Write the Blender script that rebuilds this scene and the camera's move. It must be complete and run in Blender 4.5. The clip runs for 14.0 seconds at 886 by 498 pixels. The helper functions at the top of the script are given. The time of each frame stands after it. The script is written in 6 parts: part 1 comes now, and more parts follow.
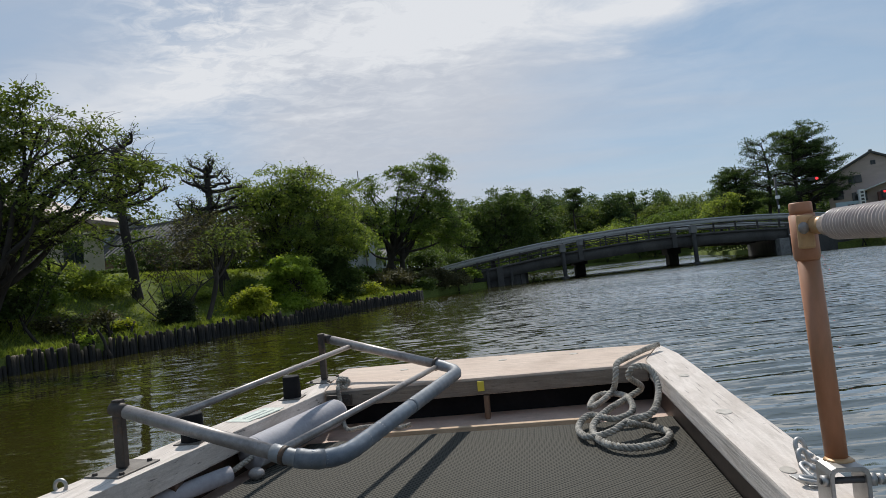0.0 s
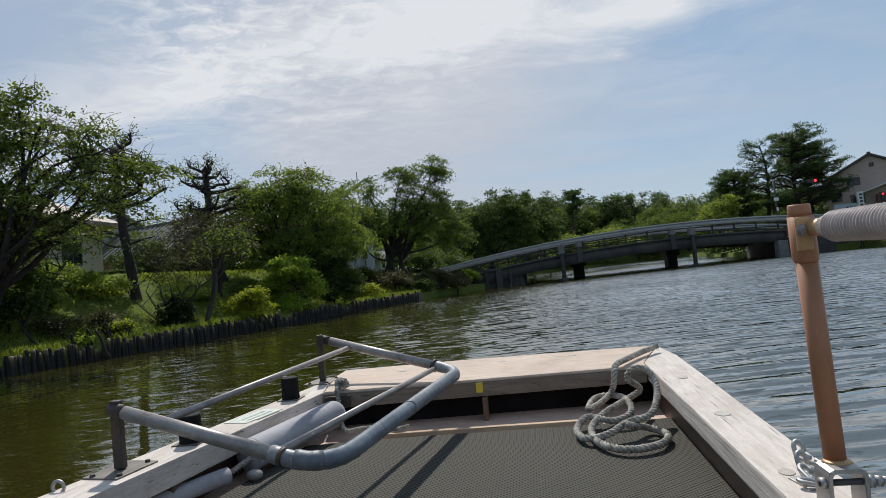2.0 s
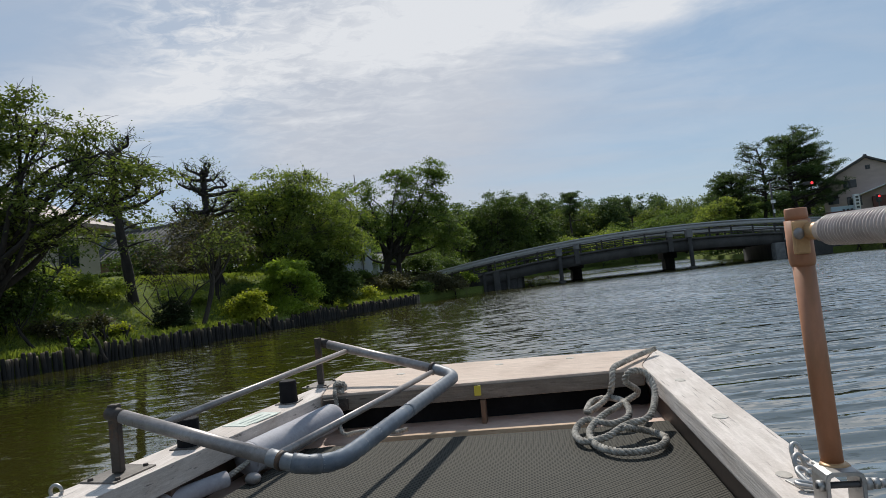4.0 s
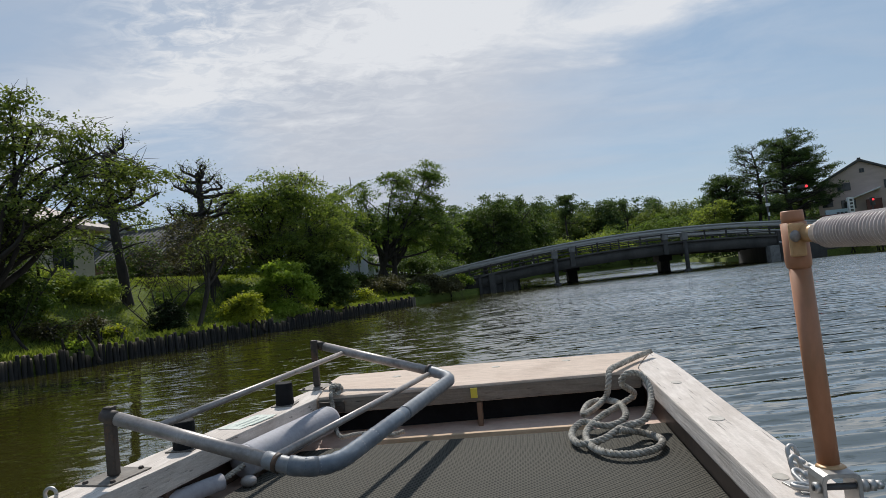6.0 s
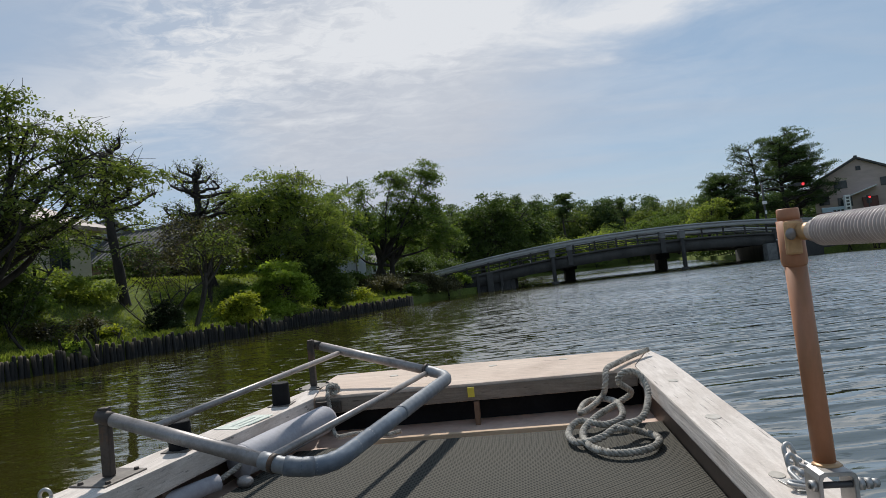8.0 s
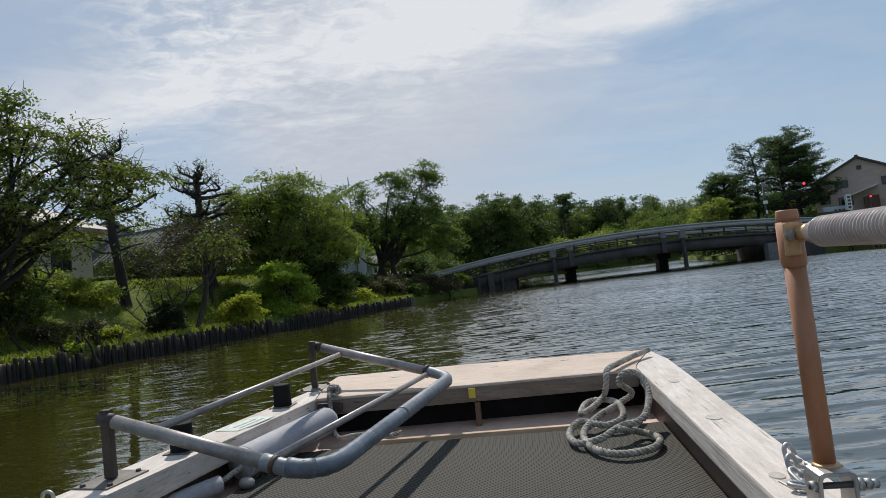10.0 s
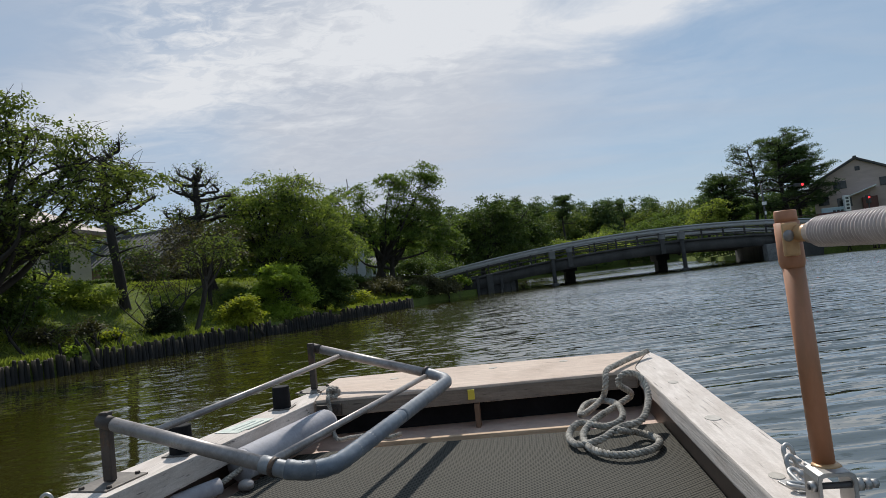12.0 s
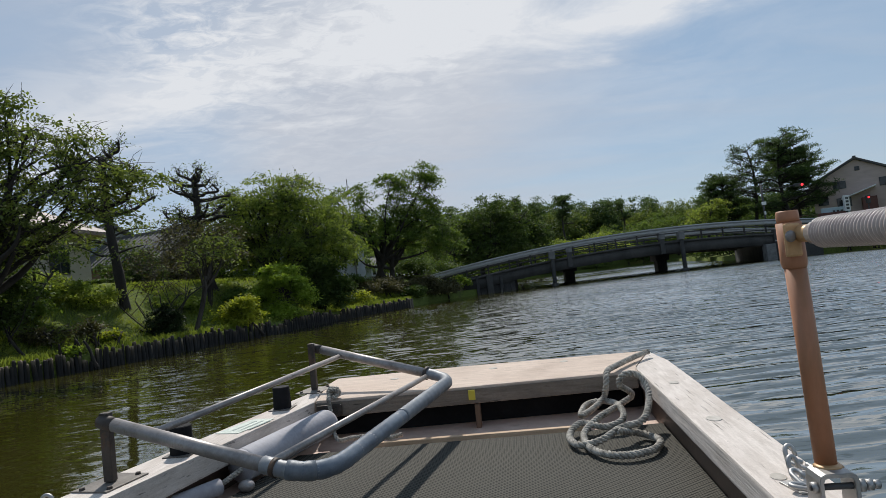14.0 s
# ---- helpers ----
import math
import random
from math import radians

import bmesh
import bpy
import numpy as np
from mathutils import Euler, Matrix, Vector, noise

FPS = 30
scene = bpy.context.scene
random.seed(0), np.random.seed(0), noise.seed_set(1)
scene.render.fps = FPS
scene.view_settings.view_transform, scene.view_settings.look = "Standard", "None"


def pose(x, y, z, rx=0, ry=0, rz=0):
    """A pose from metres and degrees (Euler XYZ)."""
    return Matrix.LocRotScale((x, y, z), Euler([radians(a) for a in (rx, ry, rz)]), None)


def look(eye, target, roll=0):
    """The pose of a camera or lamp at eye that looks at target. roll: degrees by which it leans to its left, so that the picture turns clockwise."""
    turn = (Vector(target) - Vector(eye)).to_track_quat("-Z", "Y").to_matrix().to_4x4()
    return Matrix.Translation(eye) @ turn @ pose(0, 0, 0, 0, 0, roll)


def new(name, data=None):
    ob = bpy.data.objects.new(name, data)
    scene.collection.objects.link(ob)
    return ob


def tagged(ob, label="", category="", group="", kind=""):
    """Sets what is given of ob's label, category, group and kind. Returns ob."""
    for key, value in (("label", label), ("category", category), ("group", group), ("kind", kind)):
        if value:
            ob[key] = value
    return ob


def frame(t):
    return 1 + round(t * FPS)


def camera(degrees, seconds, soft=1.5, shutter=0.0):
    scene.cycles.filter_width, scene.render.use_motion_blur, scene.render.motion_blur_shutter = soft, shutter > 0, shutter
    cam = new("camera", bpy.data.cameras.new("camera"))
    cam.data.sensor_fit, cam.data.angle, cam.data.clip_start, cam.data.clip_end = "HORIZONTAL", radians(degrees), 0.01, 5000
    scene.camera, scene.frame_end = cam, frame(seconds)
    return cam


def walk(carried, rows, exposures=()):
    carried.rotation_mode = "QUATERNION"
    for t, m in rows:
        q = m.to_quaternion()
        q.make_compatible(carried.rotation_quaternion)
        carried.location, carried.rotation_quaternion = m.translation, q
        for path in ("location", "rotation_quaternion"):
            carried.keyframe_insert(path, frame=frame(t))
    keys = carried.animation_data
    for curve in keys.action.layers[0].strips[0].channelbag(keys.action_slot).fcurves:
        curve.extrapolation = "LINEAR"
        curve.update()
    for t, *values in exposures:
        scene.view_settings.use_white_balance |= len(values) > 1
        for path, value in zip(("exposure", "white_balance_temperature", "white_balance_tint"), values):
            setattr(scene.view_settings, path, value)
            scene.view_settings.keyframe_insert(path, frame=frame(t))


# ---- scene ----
cam = camera(69.0, 14.0, soft=0.55)
PATH = [
    (0, (0.0, 0.0018, 1.1482), (-0.015, 1.9998, 1.2322), -6.4),
    (0.5, (0.0018, -0.0035, 1.1518), (-0.0172, 1.9945, 1.2378), -6.5),
    (1, (0.0, 0.0, 1.15), (-0.016, 1.998, 1.238), -6.4),
    (1.5, (0.0053, -0.0018, 1.15), (-0.0107, 1.9962, 1.239), -6.4),
    (2, (0.0, 0.0018, 1.1482), (-0.011, 1.9998, 1.2362), -6.3),
    (2.5, (0.0, 0.0018, 1.15), (-0.011, 1.9998, 1.24), -6.3),
    (3, (-0.0035, -0.0018, 1.15), (-0.0115, 1.9962, 1.243), -6.3),
    (5.5, (0.0018, -0.0018, 1.1518), (0.0068, 1.9962, 1.2488), -6.4),
    (6, (-0.0053, -0.0018, 1.15), (0.0057, 1.9952, 1.251), -6.3),
    (6.5, (0.0, -0.0018, 1.1518), (0.008, 1.9962, 1.2538), -6.3),
    (7, (0.0, 0.0, 1.15), (0.012, 1.998, 1.252), -6.4),
    (7.5, (0.0, 0.0018, 1.15), (0.015, 1.9988, 1.251), -6.5),
    (8, (0.0, 0.0035, 1.15), (0.018, 2.0005, 1.247), -6.5),
    (10.5, (0.0018, -0.0018, 1.1535), (0.0178, 1.9952, 1.2525), -6.7),
    (11, (0.0, 0.0, 1.1535), (0.02, 1.997, 1.2505), -6.8),
    (11.5, (0.0, -0.0018, 1.1535), (0.02, 1.9962, 1.2505), -6.8),
    (12, (0.0018, -0.0018, 1.1518), (0.0208, 1.9952, 1.2558), -6.8),
    (12.5, (0.0, 0.0, 1.15), (0.018, 1.997, 1.26), -6.8),
    (13, (0.0035, 0.0, 1.1518), (0.0165, 1.997, 1.2618), -6.8),
    (13.5, (0.0035, -0.0018, 1.1518), (0.0185, 1.9952, 1.2618), -6.8),
    (14, (-0.0018, 0.0, 1.1535), (0.0182, 1.998, 1.2575), -6.8),
]
walk(cam, [(t, look(eye, target, roll)) for t, eye, target, roll in PATH])

# ---- world, sun and sky ----
SUN_AZ, SUN_EL = radians(-6), radians(51)      # almost straight ahead, and high


def lk(tree, a, b):
    tree.links.new(a, b)


def nd(tree, kind, **inputs):
    n = tree.nodes.new(kind)
    for k, v in inputs.items():
        n.inputs[k.replace("_", " ")].default_value = v
    return n


def maths(tree, op, a, b=None, c=None, clamp=False):
    n = tree.nodes.new("ShaderNodeMath")
    n.operation, n.use_clamp = op, clamp
    for i, v in enumerate((a, b, c)):
        if v is None:
            continue
        if isinstance(v, (int, float)):
            n.inputs[i].default_value = v
        else:
            lk(tree, v, n.inputs[i])
    return n.outputs[0]


def ramp(tree, fac, stops):
    n = tree.nodes.new("ShaderNodeValToRGB")
    el = n.color_ramp.elements
    while len(el) < len(stops):
        el.new(0.5)
    for e, (p, c) in zip(el, stops):
        e.position, e.color = p, (*c, 1)
    lk(tree, fac, n.inputs[0])
    return n.outputs[0]


def mixc(tree, fac, a, b, mode="MIX"):
    n = tree.nodes.new("ShaderNodeMix")
    n.data_type, n.blend_type = "RGBA", mode
    for i, v in ((0, fac), (6, a), (7, b)):
        if isinstance(v, (int, float)):
            n.inputs[i].default_value = v
        elif isinstance(v, tuple):
            n.inputs[i].default_value = (*v, 1)
        else:
            lk(tree, v, n.inputs[i])
    return n.outputs[2]


def noisetex(tree, vec, scale, detail=4.0, rough=0.55, dist=0.0):
    n = tree.nodes.new("ShaderNodeTexNoise")
    n.inputs["Scale"].default_value, n.inputs["Detail"].default_value = scale, detail
    n.inputs["Roughness"].default_value, n.inputs["Distortion"].default_value = rough, dist
    if vec is not None:
        lk(tree, vec, n.inputs["Vector"])
    return n.outputs["Fac"]


def mapping(tree, vec, scale=(1, 1, 1), rot=(0, 0, 0), loc=(0, 0, 0)):
    n = tree.nodes.new("ShaderNodeMapping")
    n.inputs["Scale"].default_value, n.inputs["Rotation"].default_value, n.inputs["Location"].default_value = scale, rot, loc
    lk(tree, vec, n.inputs["Vector"])
    return n.outputs[0]


world = bpy.data.worlds.new("hazy_sky")
scene.world = world
world.use_nodes = True
wt = world.node_tree
wt.nodes.clear()
sky = wt.nodes.new("ShaderNodeTexSky")
sky.sky_type, sky.sun_disc, sky.sun_elevation, sky.sun_rotation = "NISHITA", False, SUN_EL, SUN_AZ
sky.air_density, sky.dust_density, sky.ozone_density = 1.0, 0.15, 2.0
coord = wt.nodes.new("ShaderNodeTexCoord").outputs["Generated"]
sep = wt.nodes.new("ShaderNodeSeparateXYZ")
lk(wt, coord, sep.inputs[0])
up = maths(wt, "ADD", maths(wt, "MAXIMUM", sep.outputs[2], 0.0), 0.12)
flat = wt.nodes.new("ShaderNodeCombineXYZ")
lk(wt, maths(wt, "DIVIDE", sep.outputs[0], up), flat.inputs[0])
lk(wt, maths(wt, "DIVIDE", sep.outputs[1], up), flat.inputs[1])
deck = flat.outputs[0]
wisps = noisetex(wt, mapping(wt, deck, (0.85, 1.15, 1), (0, 0, radians(-38))), 2.6, 10, 0.60, 0.45)
streaks = noisetex(wt, mapping(wt, deck, (0.5, 1.5, 1), (0, 0, radians(-30)), (1.7, 3.1, 0)), 1.5, 8, 0.55, 0.5)
curds = noisetex(wt, mapping(wt, deck, (1.0, 1.3, 1), (0, 0, radians(-20)), (0.4, 1.3, 0)), 10.0, 6, 0.62, 0.6)


def toward(d):
    """The cosine of the angle between the view and a direction of the sky."""
    n = wt.nodes.new("ShaderNodeVectorMath")
    n.operation = "DOT_PRODUCT"
    lk(wt, coord, n.inputs[0])
    n.inputs[1].default_value = Vector(d).normalized()
    return n.outputs["Value"]


def lobe(d, spread, weight):
    """A soft round region of the sky about a direction; spread is its radius in degrees."""
    return maths(wt, "MULTIPLY", maths(wt, "POWER", maths(wt, "MAXIMUM", toward(d), 0.0), 1.0 / radians(spread) ** 2), weight)


def total(*fields):
    out = fields[0]
    for f in fields[1:]:
        out = maths(wt, "ADD", out, f)
    return out


def edge(d, shift, gain, ragged):
    """Rises from 0 to 1 across a great circle, with a ragged line."""
    q = maths(wt, "ADD", maths(wt, "SUBTRACT", toward(d), shift), maths(wt, "MULTIPLY", maths(wt, "SUBTRACT", ragged, 0.5), 0.34))
    n = wt.nodes.new("ShaderNodeMapRange")
    n.interpolation_type = "SMOOTHSTEP"
    n.inputs["From Min"].default_value, n.inputs["From Max"].default_value = -gain, gain
    lk(wt, q, n.inputs["Value"])
    return n.outputs[0]


# the long cloud bank lies between two great circles that climb to the west; thin veil beneath it, blue above and beside it
below_top = maths(wt, "SUBTRACT", 1.0, edge((-0.1644, -0.4108, 0.8968), 0.010, 0.045, wisps))
above_foot = edge((-0.1061, -0.3379, 0.9352), -0.032, 0.030, streaks)
bank_f = maths(wt, "MULTIPLY", below_top, above_foot)
patchy = maths(wt, "MULTIPLY", maths(wt, "SUBTRACT", wisps, 0.36), 3.6, clamp=True)
puffs = maths(wt, "MULTIPLY", maths(wt, "SUBTRACT", curds, 0.43), 4.2, clamp=True)
white = total(maths(wt, "MULTIPLY", bank_f, maths(wt, "ADD", 0.30, maths(wt, "MULTIPLY", patchy, 0.72))),
              maths(wt, "MULTIPLY", puffs, total(lobe((-0.311, 0.869, 0.386), 4.2, 0.70), lobe((-0.10, 0.89, 0.43), 8.0, 0.55), lobe((0.03, 0.91, 0.40), 4.0, 0.45), lobe((-0.19, 0.91, 0.34), 5.0, 0.25))),
              lobe((0.02, 0.91, 0.40), 5.5, 0.30), maths(wt, "MULTIPLY", patchy, lobe((-0.238, 0.917, 0.321), 7.0, 0.24)),
              maths(wt, "MULTIPLY", patchy, lobe((0.30, 0.84, 0.43), 10.0, 0.40)), lobe((-0.02, 0.965, 0.262), 1.6, 0.16))
white = maths(wt, "MULTIPLY", white, 1.0, clamp=True)
thin = total(lobe((-0.06, 0.968, 0.25), 11.0, 0.80), lobe((0.08, 0.93, 0.36), 8.0, 0.42), lobe((-0.26, 0.90, 0.34), 9.0, 0.45), lobe((-0.45, 0.80, 0.28), 8.0, 0.35),
             lobe((-0.342, 0.911, 0.231), 3.6, -0.42), maths(wt, "MULTIPLY", maths(wt, "SUBTRACT", streaks, 0.5), 1.3))
thin = maths(wt, "MULTIPLY", thin, 1.0, clamp=True)
haze = maths(wt, "POWER", maths(wt, "SUBTRACT", 1.0, maths(wt, "MAXIMUM", sep.outputs[2], 0.0), clamp=True), 8.5)
blue = mixc(wt, 0.70, sky.outputs[0], (2.80, 3.75, 4.85))
colour = mixc(wt, maths(wt, "MULTIPLY", haze, 0.62), blue, (4.35, 4.85, 5.55))
colour = mixc(wt, maths(wt, "MULTIPLY", thin, 0.85), colour, (4.55, 4.78, 5.32))
colour = mixc(wt, white, colour, (6.45, 6.65, 7.0))
bg = nd(wt, "ShaderNodeBackground", Strength=0.115)
lk(wt, colour, bg.inputs[0])
lk(wt, bg.outputs[0], wt.nodes.new("ShaderNodeOutputWorld").inputs[0])

sun = new("sun", bpy.data.lights.new("sun", "SUN"))
sun.data.energy, sun.data.angle, sun.data.color = 3.55, radians(1.5), (1.0, 0.955, 0.88)
SUN_DIR = Vector((math.sin(SUN_AZ) * math.cos(SUN_EL), math.cos(SUN_AZ) * math.cos(SUN_EL), math.sin(SUN_EL)))
sun.matrix_world = look(SUN_DIR * 200, (0, 0, 0))
scene.view_settings.exposure = 0.0

# ---- materials ----


def material(name):
    m = bpy.data.materials.new(name)
    m.use_nodes = True
    t = m.node_tree
    return m, t, t.nodes["Principled BSDF"], t.nodes.new("ShaderNodeTexCoord").outputs["Object"]


def bump(t, bsdf, height, strength, distance):
    b = nd(t, "ShaderNodeBump", Strength=strength, Distance=distance)
    lk(t, height, b.inputs["Height"])
    lk(t, b.outputs[0], bsdf.inputs["Normal"])
    return b


def surface(name, dark, light, scale=6.0, rough=0.7, metal=0.0, bump_by=0.3, bump_d=0.004, fine=60.0, stretch=(1, 1, 1), spots=None, rvar=0.12):
    """Two scales of noise between two colours, with fine relief; spots: a third colour in stains."""
    m, t, p, co = material(name)
    v = mapping(t, co, stretch)
    big, small = noisetex(t, v, scale, 5, 0.6, 0.2), noisetex(t, v, fine, 4, 0.6)
    f = maths(t, "ADD", maths(t, "MULTIPLY", big, 0.65), maths(t, "MULTIPLY", small, 0.35))
    c = ramp(t, f, [(0.34, dark), (0.66, light)])
    if spots:
        s = noisetex(t, v, scale * 2.3, 6, 0.7, 0.4)
        c = mixc(t, maths(t, "MULTIPLY", maths(t, "SUBTRACT", s, 0.56), 6.0, clamp=True), c, spots)
    lk(t, c, p.inputs["Base Color"])
    lk(t, maths(t, "ADD", rough - rvar / 2, maths(t, "MULTIPLY", small, rvar)), p.inputs["Roughness"])
    p.inputs["Metallic"].default_value = metal
    bump(t, p, f, bump_by, bump_d)
    return m


def plain(name, col, rough=0.5, metal=0.0, emit=0.0):
    m, t, p, co = material(name)
    p.inputs["Base Color"].default_value, p.inputs["Roughness"].default_value, p.inputs["Metallic"].default_value = (*col, 1), rough, metal
    if emit:
        p.inputs["Emission Color"].default_value, p.inputs["Emission Strength"].default_value = (*col, 1), emit
    return m


def timber(name, dark, light, axis, stain, long=1.6, tone=1.0):
    """Weathered planed timber with grain along one axis; long: how short the streaks are."""
    m, t, p, co = material(name)
    s = [44, 44, 44]
    s[axis] = long
    v = mapping(t, co, tuple(s))
    grain = noisetex(t, v, 2.2, 6, 0.7, 0.5)
    speck = noisetex(t, co, 260.0, 3, 0.7)
    crack = noisetex(t, mapping(t, co, tuple(2.5 * a if a > 20 else a * 1.4 for a in s)), 1.6, 3, 0.5)
    check = noisetex(t, mapping(t, co, tuple(1.5 * a if a > 20 else a * 0.55 for a in s), (0, 0, 0), (3.1, 1.7, 0.4)), 1.2, 4, 0.6, 0.3)
    patch = noisetex(t, co, 7.0, 5, 0.6)
    grime = noisetex(t, co, 2.6, 6, 0.66, 0.6)
    dents = noisetex(t, co, 70.0, 3, 0.6)
    f = maths(t, "ADD", maths(t, "MULTIPLY", grain, 0.72), maths(t, "MULTIPLY", speck, 0.28))
    c = ramp(t, f, [(0.29, dark), (0.63, light)])
    c = mixc(t, maths(t, "MULTIPLY", maths(t, "SUBTRACT", patch, 0.47), 3.0 * tone, clamp=True), c, stain)
    c = mixc(t, maths(t, "MULTIPLY", maths(t, "SUBTRACT", grime, 0.50), 2.6, clamp=True), c, tuple(a * b for a, b in zip(dark, (0.80, 0.75, 0.70))))
    c = mixc(t, maths(t, "MULTIPLY", maths(t, "SUBTRACT", 0.36, crack), 9.0, clamp=True), c, tuple(0.4 * a for a in dark))
    c = mixc(t, maths(t, "MULTIPLY", maths(t, "SUBTRACT", 0.325, check), 14.0, clamp=True), c, tuple(0.22 * a for a in dark))
    c = mixc(t, maths(t, "MULTIPLY", maths(t, "SUBTRACT", 0.30, dents), 8.0, clamp=True), c, tuple(0.35 * a for a in dark))
    lk(t, c, p.inputs["Base Color"])
    p.inputs["Roughness"].default_value = 0.78
    bump(t, p, maths(t, "ADD", f, maths(t, "ADD", maths(t, "MULTIPLY", crack, 1.2), check)), 0.55, 0.003)
    return m


WOOD_Y = timber("weathered_timber_along", (0.45, 0.385, 0.335), (0.74, 0.665, 0.605), 1, (0.59, 0.515, 0.46), 4.0, 0.6)
WOOD_X = timber("weathered_timber_across", (0.41, 0.31, 0.245), (0.68, 0.545, 0.445), 0, (0.56, 0.43, 0.34), 4.0, 0.8)
PLY = surface("worn_red_brown_plywood", (0.50, 0.345, 0.275), (0.70, 0.53, 0.44), 9, 0.62, spots=(0.47, 0.34, 0.26))
LIP = timber("pale_edge_strip", (0.40, 0.27, 0.17), (0.66, 0.47, 0.31), 0, (0.55, 0.38, 0.25))
# timber tone that holds the shade of the bow plank's near face
EDGE = timber("shade_toned_plank_edge", (0.10, 0.082, 0.064), (0.25, 0.21, 0.17), 0, (0.165, 0.14, 0.112))
PLUG = surface("worn_wood_plug", (0.40, 0.36, 0.31), (0.56, 0.515, 0.46), 60, 0.8)
HULL = surface("dark_brown_hull_paint", (0.045, 0.028, 0.020), (0.12, 0.075, 0.052), 8, 0.5, spots=(0.16, 0.10, 0.07))
GALV = surface("galvanised_pipe", (0.20, 0.18, 0.17), (0.38, 0.35, 0.335), 22, 0.42, 0.4, 0.15, 0.001, 160, spots=(0.17, 0.13, 0.10))
TAPE = surface("grey_tape", (0.15, 0.16, 0.175), (0.34, 0.345, 0.355), 30, 0.50, 0.1, 0.5, 0.003, 90, (1, 0.35, 1))
TAPE_L = surface("pale_grey_tape", (0.10, 0.115, 0.138), (0.215, 0.23, 0.25), 34, 0.50, 0.1, 0.6, 0.004, 80, (1, 0.3, 1), spots=(0.14, 0.165, 0.20))
FOOT = surface("weathered_steel_foot", (0.085, 0.074, 0.064), (0.22, 0.195, 0.172), 24, 0.6, 0.2, 0.3, 0.001, 140, spots=(0.09, 0.065, 0.05))
TAPE_D = surface("dark_blue_tape", (0.065, 0.085, 0.115), (0.19, 0.22, 0.26), 26, 0.36, 0.0, 0.7, 0.004, 70, (1, 0.3, 1))
RUST = surface("rusty_steel", (0.026, 0.022, 0.020), (0.105, 0.085, 0.072), 18, 0.62, 0.4, 0.3, 0.002, 120, spots=(0.15, 0.085, 0.05))
POLE = surface("tan_painted_steel", (0.345, 0.146, 0.070), (0.46, 0.208, 0.112), 9, 0.52, 0.0, 0.12, 0.001, 140, (1, 1, 0.4), spots=(0.33, 0.165, 0.085))
BRASS = surface("yellowed_fitting", (0.42, 0.24, 0.11), (0.62, 0.38, 0.19), 20, 0.4, 0.2, 0.1, 0.001, 120)
STEEL = surface("stainless_steel", (0.34, 0.335, 0.33), (0.50, 0.49, 0.475), 14, 0.52, 1.0, 0.1, 0.0006, 200)
HOSE = surface("grey_corrugated_hose", (0.32, 0.26, 0.235), (0.53, 0.45, 0.415), 14, 0.34, 0.0, 0.1, 0.001, 90)
FOAM = surface("pale_grey_fender_foam", (0.29, 0.28, 0.305), (0.44, 0.43, 0.46), 10, 0.72, 0.0, 0.15, 0.001, 120, spots=(0.33, 0.31, 0.32))
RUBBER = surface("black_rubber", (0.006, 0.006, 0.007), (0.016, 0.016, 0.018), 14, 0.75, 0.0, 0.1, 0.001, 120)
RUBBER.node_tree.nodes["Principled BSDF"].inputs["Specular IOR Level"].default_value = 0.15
ROPE = surface("grey_mooring_rope", (0.085, 0.076, 0.062), (0.60, 0.55, 0.475), 55, 0.85, 0.0, 0.5, 0.002, 420, spots=(0.22, 0.205, 0.185))
YELLOW = plain("yellow_tag_paint", (0.62, 0.52, 0.06), 0.5)
PLATE_D = surface("dark_green_plate_paint", (0.16, 0.22, 0.20), (0.27, 0.33, 0.30), 60, 0.6)
PLATE = surface("worn_painted_plate", (0.34, 0.40, 0.36), (0.54, 0.57, 0.52), 40, 0.5, 0.2, 0.1, 0.001, 160, spots=(0.16, 0.22, 0.20))
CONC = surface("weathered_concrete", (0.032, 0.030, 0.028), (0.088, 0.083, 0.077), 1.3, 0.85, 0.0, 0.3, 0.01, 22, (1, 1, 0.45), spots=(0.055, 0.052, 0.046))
CONC_L = surface("pale_worn_concrete", (0.10, 0.098, 0.094), (0.235, 0.23, 0.22), 3.0, 0.85, 0.0, 0.4, 0.01, 30, spots=(0.06, 0.056, 0.05))
CONC_D = surface("darker_concrete", (0.016, 0.015, 0.014), (0.055, 0.052, 0.048), 2.0, 0.8, 0.0, 0.4, 0.01, 24, (1, 1, 0.5), spots=(0.09, 0.084, 0.075))
RAILM = surface("grey_painted_parapet", (0.34, 0.34, 0.34), (0.47, 0.47, 0.465), 2.5, 0.6, 0.1, 0.1, 0.003, 30, (1, 1, 3), spots=(0.17, 0.165, 0.155))


def shade(tree, f):
    """A grey of that value."""
    n = tree.nodes.new("ShaderNodeCombineColor")
    for i in range(3):
        lk(tree, f, n.inputs[i])
    return n.outputs[0]


